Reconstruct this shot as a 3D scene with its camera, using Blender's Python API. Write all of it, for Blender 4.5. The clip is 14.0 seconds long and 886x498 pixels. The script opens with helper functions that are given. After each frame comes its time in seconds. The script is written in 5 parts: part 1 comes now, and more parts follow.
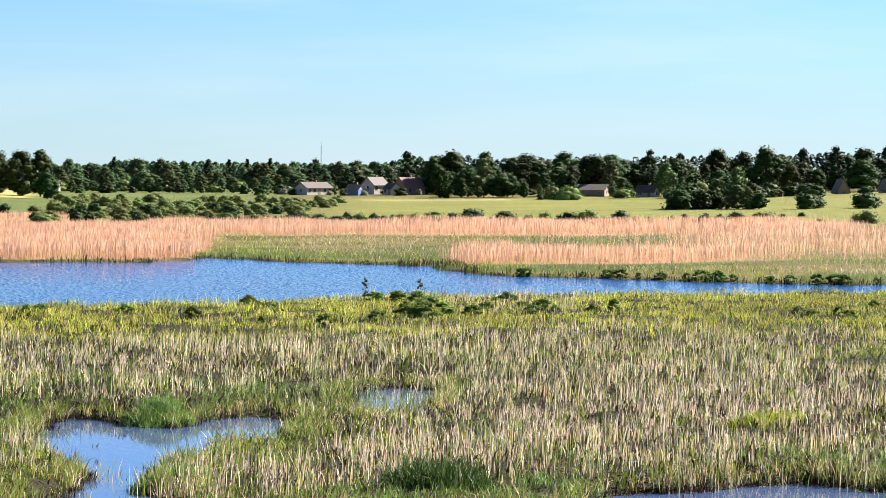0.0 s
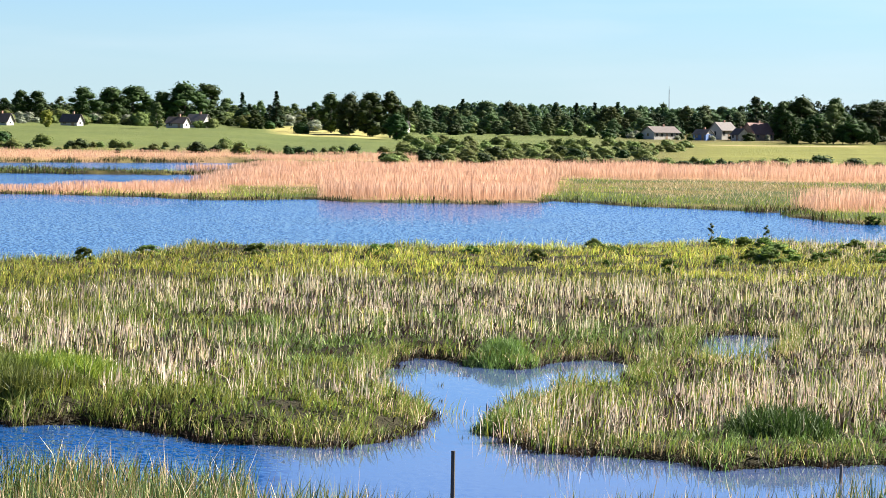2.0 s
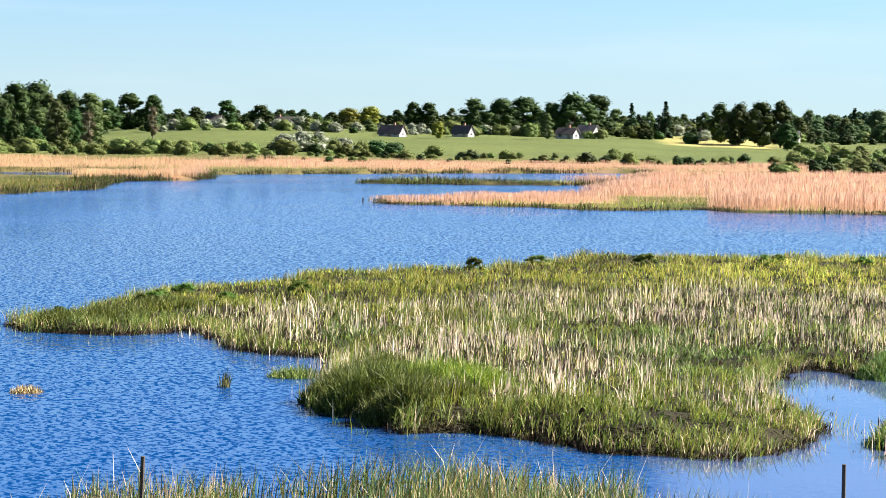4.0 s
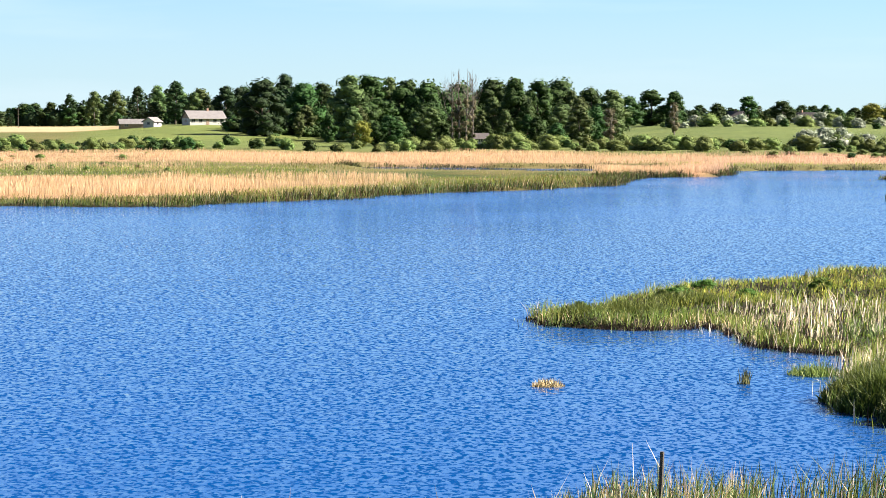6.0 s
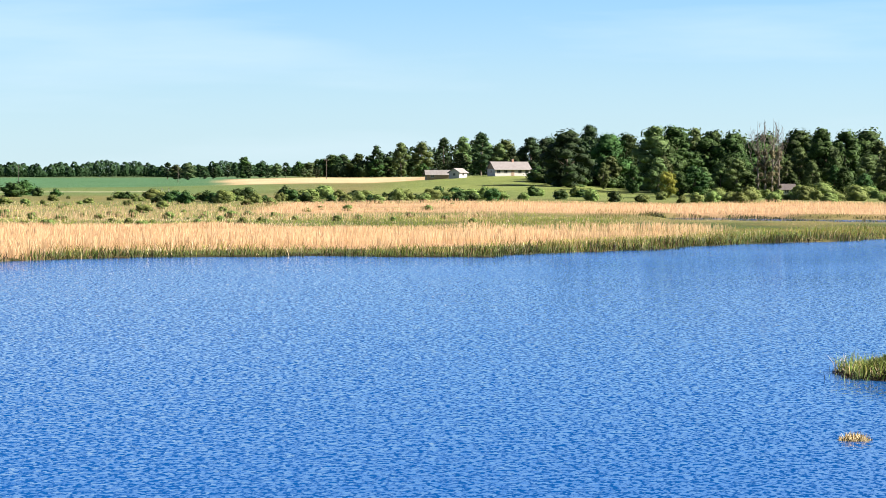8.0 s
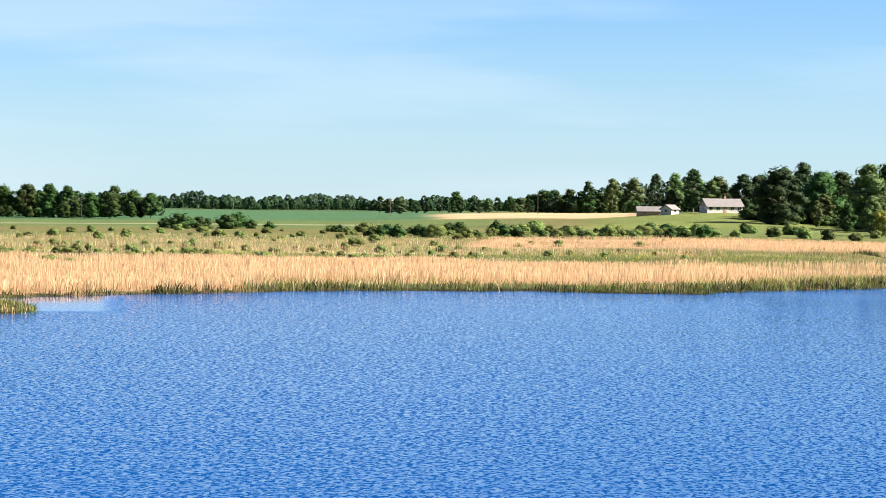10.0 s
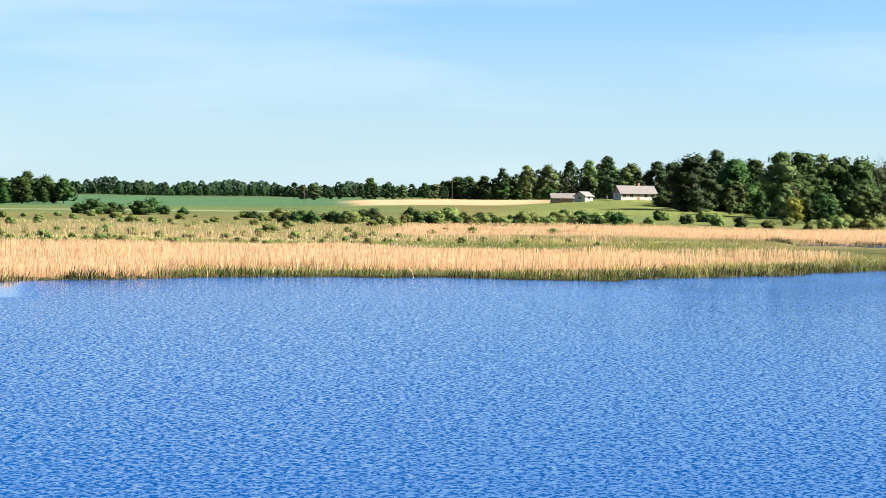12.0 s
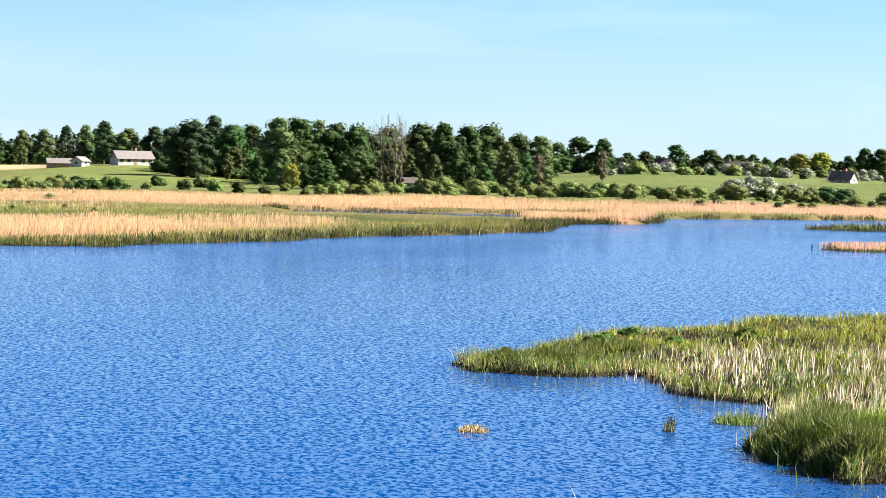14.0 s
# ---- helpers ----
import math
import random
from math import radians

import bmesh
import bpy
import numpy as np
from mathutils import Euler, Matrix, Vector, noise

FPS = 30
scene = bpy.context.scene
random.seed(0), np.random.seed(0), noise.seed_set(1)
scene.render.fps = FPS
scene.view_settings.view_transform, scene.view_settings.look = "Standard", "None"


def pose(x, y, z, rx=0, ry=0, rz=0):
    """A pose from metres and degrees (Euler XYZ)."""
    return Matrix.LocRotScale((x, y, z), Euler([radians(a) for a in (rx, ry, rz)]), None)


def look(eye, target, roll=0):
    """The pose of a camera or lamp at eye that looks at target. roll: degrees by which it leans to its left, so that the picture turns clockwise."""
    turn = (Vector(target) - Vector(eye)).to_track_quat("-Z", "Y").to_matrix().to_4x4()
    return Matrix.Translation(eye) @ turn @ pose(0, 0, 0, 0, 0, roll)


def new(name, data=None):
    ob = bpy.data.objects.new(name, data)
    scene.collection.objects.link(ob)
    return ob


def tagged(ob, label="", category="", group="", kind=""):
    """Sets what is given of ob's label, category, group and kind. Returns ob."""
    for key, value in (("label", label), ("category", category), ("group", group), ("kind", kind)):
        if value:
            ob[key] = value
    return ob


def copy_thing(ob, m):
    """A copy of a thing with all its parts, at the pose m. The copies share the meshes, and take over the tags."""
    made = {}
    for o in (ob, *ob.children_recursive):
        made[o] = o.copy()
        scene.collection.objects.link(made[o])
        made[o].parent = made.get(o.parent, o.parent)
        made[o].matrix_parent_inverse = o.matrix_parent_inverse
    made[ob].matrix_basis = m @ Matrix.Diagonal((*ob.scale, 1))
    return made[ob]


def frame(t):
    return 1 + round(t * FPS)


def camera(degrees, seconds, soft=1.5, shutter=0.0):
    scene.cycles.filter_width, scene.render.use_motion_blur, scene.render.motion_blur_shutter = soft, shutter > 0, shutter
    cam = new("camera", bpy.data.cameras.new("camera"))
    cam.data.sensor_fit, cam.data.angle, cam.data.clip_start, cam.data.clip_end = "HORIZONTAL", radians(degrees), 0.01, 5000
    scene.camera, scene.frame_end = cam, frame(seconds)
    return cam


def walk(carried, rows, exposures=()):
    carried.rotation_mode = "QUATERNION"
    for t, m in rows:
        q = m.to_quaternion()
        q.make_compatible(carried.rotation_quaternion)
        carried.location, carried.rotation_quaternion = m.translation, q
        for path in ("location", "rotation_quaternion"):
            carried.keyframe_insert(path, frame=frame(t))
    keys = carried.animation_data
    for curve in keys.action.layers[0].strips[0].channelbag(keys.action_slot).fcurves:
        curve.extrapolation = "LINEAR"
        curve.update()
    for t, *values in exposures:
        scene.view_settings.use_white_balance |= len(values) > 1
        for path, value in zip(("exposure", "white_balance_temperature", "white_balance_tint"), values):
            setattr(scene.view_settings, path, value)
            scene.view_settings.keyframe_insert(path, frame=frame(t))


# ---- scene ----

# ---------------------------------------------------------------- camera
EYE = 8.5
cam = camera(19.345, 14.0, soft=0.45)
PAN = [  # seconds, heading to the left of +y, pitch, roll (degrees)
    (0, -0.001, -1.506, -0.028), (0.5, -1.548, -1.917, 0.139), (1, -0.329, -2.221, 0.445),
    (1.5, 3.070, -2.513, 0.559), (2, 7.604, -2.782, 0.644), (2.2, 9.335, -2.839, 0.644),
    (2.7, 12.321, -2.893, 0.616), (3.25, 13.750, -2.806, 0.536), (3.8, 15.209, -2.668, 0.429),
    (4.3, 18.276, -2.587, 0.331), (4.5, 20.048, -2.574, 0.294), (5, 23.250, -2.651, 0.206),
    (5.5, 25.300, -2.684, 0.217), (6, 27.619, -2.765, 0.177), (6.5, 29.962, -2.399, 0.197),
    (7, 31.832, -2.267, 0.224), (7.5, 33.071, -1.987, 0.134), (8, 34.327, -1.663, 0.143),
    (8.5, 36.583, -1.361, 0.271), (9, 38.246, -1.305, 0.383), (9.2, 38.420, -1.144, 0.487),
    (9.7, 38.817, -0.964, 0.607), (10.25, 39.067, -0.897, 0.762), (10.8, 39.201, -0.915, 0.903),
    (11.3, 39.294, -0.964, 0.986), (11.5, 39.384, -1.042, 0.930), (12, 37.081, -1.191, 0.837),
    (12.5, 32.784, -1.301, 0.884), (13, 30.093, -1.441, 0.898), (13.5, 28.175, -1.594, 0.923),
    (14, 26.028, -1.774, 1.026)]
walk(cam, [(t, pose(0, 0, EYE, 90 + pitch, 0, yaw) @ pose(0, 0, 0, 0, 0, roll)) for t, yaw, pitch, roll in PAN],
     [(0, 1.9), (2.2, 1.93), (4.3, 2.02), (5.5, 2.1), (7, 2.1), (9, 1.98), (11.5, 2.0), (14, 2.12)])

# ---------------------------------------------------------------- world and sun
SUN_AZ, SUN_EL = -56.0, 33.0      # heading to the left of +y, height (degrees)
SKY_STRENGTH, SUN_STRENGTH = 0.05, 5.0
world = bpy.data.worlds.new("sky")
scene.world = world
world.use_nodes = True
wn, wl = world.node_tree.nodes, world.node_tree.links
sky = wn.new("ShaderNodeTexSky")
sky.sky_type, sky.sun_disc = "NISHITA", False
sky.sun_elevation, sky.sun_rotation = radians(SUN_EL), radians(-SUN_AZ)
sky.air_density, sky.dust_density, sky.ozone_density = 1.0, 0.0, 3.0
cool = wn.new("ShaderNodeMix")            # the camera's cool white balance of the open sky
cool.data_type, cool.blend_type = "RGBA", "MULTIPLY"
cool.inputs[0].default_value, cool.inputs[7].default_value = 1.0, (0.408, 0.585, 0.858, 1)
wl.new(sky.outputs[0], cool.inputs[6])
wisp_map = wn.new("ShaderNodeMapping")
wisp_map.inputs["Scale"].default_value = (3.0, 3.0, 26.0)
wl.new(wn.new("ShaderNodeTexCoord").outputs["Generated"], wisp_map.inputs["Vector"])
wisp = wn.new("ShaderNodeTexNoise")
wisp.inputs["Scale"].default_value, wisp.inputs["Detail"].default_value = 1.6, 5.0
wl.new(wisp_map.outputs[0], wisp.inputs["Vector"])
veil = wn.new("ShaderNodeMapRange")
veil.inputs["From Min"].default_value, veil.inputs["From Max"].default_value, veil.inputs["To Max"].default_value = 0.48, 0.7, 0.25
wl.new(wisp.outputs["Fac"], veil.inputs["Value"])
cloud = wn.new("ShaderNodeMix")
cloud.data_type = "RGBA"
wl.new(veil.outputs[0], cloud.inputs[0])
wl.new(cool.outputs[2], cloud.inputs[6])
cloud.inputs[7].default_value = (5.3, 5.7, 6.15, 1)
up = wn.new("ShaderNodeSeparateXYZ")      # a clear dry sky: deep blue overhead, pale towards the horizon
wl.new(wn.new("ShaderNodeTexCoord").outputs["Generated"], up.inputs[0])
deep = wn.new("ShaderNodeMapRange")
deep.interpolation_type = "SMOOTHSTEP"
deep.inputs["From Min"].default_value, deep.inputs["From Max"].default_value = 0.1, 0.52
deep.inputs["To Min"].default_value, deep.inputs["To Max"].default_value = 1.0, 0.24
wl.new(up.outputs["Z"], deep.inputs["Value"])
vault = wn.new("ShaderNodeMix")
vault.data_type, vault.blend_type = "RGBA", "MULTIPLY"
vault.inputs[0].default_value = 1.0
haze_up = wn.new("ShaderNodeMapRange")     # whitish haze low over the horizon
haze_up.interpolation_type = "SMOOTHSTEP"
haze_up.inputs["From Min"].default_value, haze_up.inputs["From Max"].default_value = 0.0, 0.085
haze_up.inputs["To Min"].default_value, haze_up.inputs["To Max"].default_value = 0.55, 0.0
wl.new(up.outputs["Z"], haze_up.inputs["Value"])
haze = wn.new("ShaderNodeMix")
haze.data_type = "RGBA"
wl.new(haze_up.outputs[0], haze.inputs[0])
wl.new(cloud.outputs[2], haze.inputs[6])
haze.inputs[7].default_value = (3.3, 4.28, 4.85, 1)
wl.new(haze.outputs[2], vault.inputs[6])
wl.new(deep.outputs[0], vault.inputs[7])
wl.new(vault.outputs[2], wn["Background"].inputs[0])
wn["Background"].inputs[1].default_value = SKY_STRENGTH
sun = new("sun", bpy.data.lights.new("sun", "SUN"))
sun.data.energy, sun.data.angle, sun.data.color = SUN_STRENGTH, radians(0.5), (1.0, 0.93, 0.82)
_a, _e = radians(SUN_AZ), radians(SUN_EL)
sun.matrix_world = look((-200 * math.sin(_a) * math.cos(_e), 200 * math.cos(_a) * math.cos(_e), 200 * math.sin(_e)), (0, 0, 0))

# ---------------------------------------------------------------- helpers of the place
RNG = np.random.default_rng(7)


def at(az, r, z=0.0):
    """A place by heading (degrees to the left of +y) and distance."""
    return Vector((-r * math.sin(radians(az)), r * math.cos(radians(az)), z))


def xy(pts):
    p = np.array(pts, float)
    a = np.radians(p[:, 0])
    return np.stack([-p[:, 1] * np.sin(a), p[:, 1] * np.cos(a)], -1)


def polar(x, y):
    return np.degrees(np.arctan2(-x, y)), np.hypot(x, y)


def step(v, a, b):
    u = np.clip((v - a) / (b - a), 0, 1)
    return u * u * (3 - 2 * u)


def vnoise(x, y, size, seed=0):
    """Smooth noise from 0 to 1 with features of that size."""
    x, y = np.asarray(x) / size + 31.7 * seed, np.asarray(y) / size - 17.3 * seed
    i, j = np.floor(x), np.floor(y)
    u, v = x - i, y - j
    u, v = u * u * (3 - 2 * u), v * v * (3 - 2 * v)

    def h(a, b):
        s = np.sin(a * 127.1 + b * 311.7 + seed * 7.7) * 43758.5453
        return s - np.floor(s)
    return (h(i, j) * (1 - u) + h(i + 1, j) * u) * (1 - v) + (h(i, j + 1) * (1 - u) + h(i + 1, j + 1) * u) * v


def tri_mesh(name, verts, tris, mat=None, colors=None, smooth=False):
    me = bpy.data.meshes.new(name)
    n, m = len(verts), len(tris)
    me.vertices.add(n)
    me.vertices.foreach_set("co", np.ascontiguousarray(verts, np.float32).ravel())
    me.loops.add(3 * m)
    me.loops.foreach_set("vertex_index", np.ascontiguousarray(tris, np.int32).ravel())
    me.polygons.add(m)
    me.polygons.foreach_set("loop_start", np.arange(0, 3 * m, 3, dtype=np.int32))
    me.polygons.foreach_set("use_smooth", np.full(m, smooth))
    me.update(calc_edges=True)
    if colors is not None:
        at_ = me.color_attributes.new("tint", "FLOAT_COLOR", "POINT")
        at_.data.foreach_set("color", np.ascontiguousarray(np.c_[colors, np.ones(n)], np.float32).ravel())
    if mat:
        me.materials.append(mat)
    return me


def part(name, bm, material, parent, label=""):
    """Links a bmesh as one mesh object under a thing or a part."""
    me = bpy.data.meshes.new(name)
    bm.to_mesh(me)
    bm.free()
    me.materials.append(material)
    ob = new(name, me)
    ob.parent = parent
    if label:
        tagged(ob, label)
    return ob


def box(bm, x0, x1, y0, y1, z0, z1):
    v = [bm.verts.new(p) for p in ((x0, y0, z0), (x1, y0, z0), (x1, y1, z0), (x0, y1, z0), (x0, y0, z1), (x1, y0, z1), (x1, y1, z1), (x0, y1, z1))]
    for f in ((3, 2, 1, 0), (4, 5, 6, 7), (0, 1, 5, 4), (1, 2, 6, 5), (2, 3, 7, 6), (3, 0, 4, 7)):
        bm.faces.new([v[i] for i in f])
    return bm


def tube(bm, pts, radii, sides=6):
    """A tapered limb through pts."""
    rings = []
    for k, (p, r) in enumerate(zip(pts, radii)):
        p = Vector(p)
        d = (Vector(pts[min(k + 1, len(pts) - 1)]) - Vector(pts[max(k - 1, 0)])).normalized()
        a = d.orthogonal().normalized()
        b = d.cross(a)
        rings.append([bm.verts.new(p + r * (math.cos(t) * a + math.sin(t) * b)) for t in (2 * math.pi * i / sides for i in range(sides))])
    for p, q in zip(rings, rings[1:]):
        for i in range(sides):
            bm.faces.new((p[i], p[(i + 1) % sides], q[(i + 1) % sides], q[i]))
    bm.faces.new(rings[-1])
    bm.faces.new(rings[0][::-1])
    return bm


# ---------------------------------------------------------------- materials
class Mat:
    """A node material with a principled shader."""
    def __init__(self, name, rough=0.8, spec=0.3):
        self.m = bpy.data.materials.new(name)
        self.m.use_nodes = True
        self.n, self.l = self.m.node_tree.nodes, self.m.node_tree.links
        self.b = self.n["Principled BSDF"]
        self.b.inputs["Roughness"].default_value = rough
        self.b.inputs["Specular IOR Level"].default_value = spec

    def node(self, kind, **inputs):
        nd = self.n.new("ShaderNode" + kind)
        for k, v in inputs.items():
            self.put(nd.inputs[k.replace("_", " ")], v)
        return nd

    def put(self, socket, v):
        if isinstance(v, bpy.types.NodeSocket):
            self.l.new(v, socket)
        else:
            socket.default_value = v

    def coords(self, scale=(1, 1, 1), kind="Object"):
        mp = self.node("Mapping", Vector=self.node("TexCoord").outputs[kind])
        mp.inputs["Scale"].default_value = scale
        return mp.outputs[0]

    def noise(self, scale, detail=4.0, rough=0.6, vec=None):
        nd = self.node("TexNoise", Scale=scale, Detail=detail, Roughness=rough)
        self.l.new(vec if vec is not None else self.coords(), nd.inputs["Vector"])
        return nd.outputs["Fac"]

    def ramp(self, fac, *stops):
        nd = self.n.new("ShaderNodeValToRGB")
        self.l.new(fac, nd.inputs[0])
        el = nd.color_ramp.elements
        while len(el) < len(stops):
            el.new(0.5)
        for e, (p, c) in zip(el, stops):
            e.position, e.color = p, (*c, 1) if len(c) == 3 else c
        return nd.outputs[0]

    def mix(self, fac, a, b, mode="MIX"):
        nd = self.n.new("ShaderNodeMix")
        nd.data_type, nd.blend_type = "RGBA", mode
        for i, v in ((0, fac), (6, a), (7, b)):
            self.put(nd.inputs[i], (*v, 1) if isinstance(v, tuple) and len(v) == 3 else v)
        return nd.outputs[2]

    def math(self, op, a, b=0.0):
        nd = self.n.new("ShaderNodeMath")
        nd.operation = op
        self.put(nd.inputs[0], a)
        self.put(nd.inputs[1], b)
        return nd.outputs[0]

    def color(self, c):
        self.put(self.b.inputs["Base Color"], (*c, 1) if isinstance(c, tuple) else c)
        return self

    def bump(self, height, strength=0.5, distance=0.1):
        nd = self.node("Bump", Strength=strength, Distance=distance, Height=height)
        self.l.new(nd.outputs[0], self.b.inputs["Normal"])
        return self

    def translucent(self, color, amount):
        tr = self.node("BsdfTranslucent")
        self.put(tr.inputs["Color"], color)
        mx = self.n.new("ShaderNodeMixShader")
        mx.inputs[0].default_value = amount
        self.l.new(self.b.outputs[0], mx.inputs[1])
        self.l.new(tr.outputs[0], mx.inputs[2])
        self.l.new(mx.outputs[0], self.n["Material Output"].inputs["Surface"])
        return self


def plain(name, c, rough=0.8, vary=0.25, scale=2.0, spec=0.3, grain=0.3):
    k = Mat(name, rough, spec)
    n = k.noise(scale, 5)
    lo, hi = tuple(v * (1 - vary) for v in c), tuple(min(v * (1 + vary), 1) for v in c)
    k.color(k.ramp(n, (0.3, lo), (0.7, hi)))
    k.bump(k.noise(scale * 6, 3), grain, 0.03)
    return k.m


def leaf_mat(name, dark, light, hue=0.02, amount=0.3, clump=0.55):
    """Foliage: each plant has its own tone, each bough a lighter or darker one, each leaf spray its own."""
    k = Mat(name, 0.6, 0.1)
    rnd = k.node("ObjectInfo").outputs["Random"]
    isl = k.node("NewGeometry").outputs["Random Per Island"]
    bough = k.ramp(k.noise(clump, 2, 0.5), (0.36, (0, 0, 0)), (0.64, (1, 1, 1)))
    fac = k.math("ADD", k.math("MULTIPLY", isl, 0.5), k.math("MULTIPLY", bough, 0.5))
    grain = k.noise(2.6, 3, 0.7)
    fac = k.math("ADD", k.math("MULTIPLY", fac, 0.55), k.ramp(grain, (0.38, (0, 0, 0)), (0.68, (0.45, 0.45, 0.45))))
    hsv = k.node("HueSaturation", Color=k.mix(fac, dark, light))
    k.bump(grain, 0.9, 0.5)
    k.put(hsv.inputs["Hue"], k.math("ADD", k.math("MULTIPLY", k.math("SUBTRACT", rnd, 0.5), hue * 2), 0.5))
    k.put(hsv.inputs["Value"], k.math("ADD", k.math("MULTIPLY", rnd, 0.6), 0.7))
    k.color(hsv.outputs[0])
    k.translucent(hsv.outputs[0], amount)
    return k.m


def blade_mat(name, amount=0.25, rough=0.6):
    k = Mat(name, rough, 0.25)
    at_ = k.node("Attribute")
    at_.attribute_name = "tint"
    n = k.noise(0.35, 3)
    c = k.mix(1.0, at_.outputs["Color"], k.ramp(n, (0.3, (0.8, 0.8, 0.8)), (0.7, (1.15, 1.12, 1.05))), "MULTIPLY")
    k.color(c)
    k.translucent(c, amount)
    return k.m


# near-black to light spread puts the crowns' deep shade and highlights into leaf tone
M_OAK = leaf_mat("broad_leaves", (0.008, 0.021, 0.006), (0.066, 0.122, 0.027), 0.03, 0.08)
# paler than the nearer leaves: the haze of distance put into the colour
M_HAZED_GROVE = leaf_mat("hazed_mixed_leaves", (0.05, 0.085, 0.038), (0.125, 0.175, 0.07), 0.04, 0.3)
M_BIRCH = leaf_mat("pale_leaves", (0.042, 0.075, 0.022), (0.15, 0.20, 0.07), 0.03, 0.18)
M_SPRUCE = leaf_mat("needles", (0.012, 0.035, 0.014), (0.035, 0.075, 0.025), 0.015, 0.1)
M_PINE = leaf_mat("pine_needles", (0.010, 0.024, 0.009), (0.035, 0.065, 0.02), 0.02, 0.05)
M_WILLOW = leaf_mat("willow_leaves", (0.075, 0.11, 0.03), (0.24, 0.29, 0.085), 0.025, 0.28, 0.9)
M_SHRUB = leaf_mat("shrub_leaves", (0.07, 0.13, 0.025), (0.22, 0.33, 0.07), 0.03, 0.35, 0.9)
M_YELLOW = leaf_mat("yellow_leaves", (0.12, 0.15, 0.025), (0.34, 0.33, 0.06), 0.01)
M_BLOSSOM = leaf_mat("blossom", (0.10, 0.15, 0.06), (0.55, 0.55, 0.48), 0.01)
M_RUST = leaf_mat("rusty_leaves", (0.09, 0.085, 0.045), (0.20, 0.165, 0.10), 0.01)
M_BARK = plain("bark", (0.11, 0.085, 0.065), 0.9, 0.4, 3.0)
M_DEADWOOD = plain("dead_wood", (0.18, 0.15, 0.13), 0.9, 0.3, 3.0)
M_REED = blade_mat("dry_reed", 0.5)
M_SEDGE = blade_mat("sedge_blades", 0.3)
M_STRAW = blade_mat("straw_stalks", 0.24)
M_WHITEWALL = plain("white_render", (0.44, 0.42, 0.40), 0.85, 0.08, 1.2)
M_PLANKWALL = plain("weathered_boards", (0.28, 0.20, 0.15), 0.85, 0.25, 2.5)
M_GREYROOF = plain("asbestos_roof", (0.17, 0.155, 0.155), 0.85, 0.2, 1.5)
M_DARKROOF = plain("dark_roof", (0.12, 0.10, 0.10), 0.8, 0.25, 1.5)
M_BROWNROOF = plain("brown_roof", (0.22, 0.13, 0.12), 0.8, 0.2, 1.5)
M_BLUEWALL = plain("blue_paint", (0.12, 0.20, 0.42), 0.7, 0.1, 1.5)
M_GLASSDARK = plain("window_glass", (0.03, 0.035, 0.04), 0.12, 0.1, 1.0, 0.6, 0.0)
M_CHIMNEY = plain("brick_chimney", (0.34, 0.20, 0.15), 0.85, 0.2, 4.0)
M_POST = plain("grey_post_wood", (0.09, 0.075, 0.065), 0.9, 0.3, 6.0)
M_STEEL = plain("galvanised_steel", (0.42, 0.43, 0.45), 0.5, 0.1, 3.0)


def ground_material():
    """Soil and turf: the tint of each field is stored in the sheet, broken up at three scales."""
    k = Mat("turf_and_soil", 0.9, 0.15)
    at_ = k.node("Attribute")
    at_.attribute_name = "tint"
    v = k.coords((1, 1, 1))
    big = k.ramp(k.noise(0.02, 5, 0.6, v), (0.3, (0.8, 0.84, 0.8)), (0.7, (1.18, 1.12, 1.1)))
    mid = k.ramp(k.noise(0.25, 5, 0.7, v), (0.25, (0.72, 0.75, 0.7)), (0.75, (1.25, 1.2, 1.15)))
    c = k.mix(1.0, k.mix(1.0, at_.outputs["Color"], big, "MULTIPLY"), mid, "MULTIPLY")
    k.color(c)
    k.bump(k.noise(1.2, 4, 0.7, v), 1.0, 0.5)
    return k.m


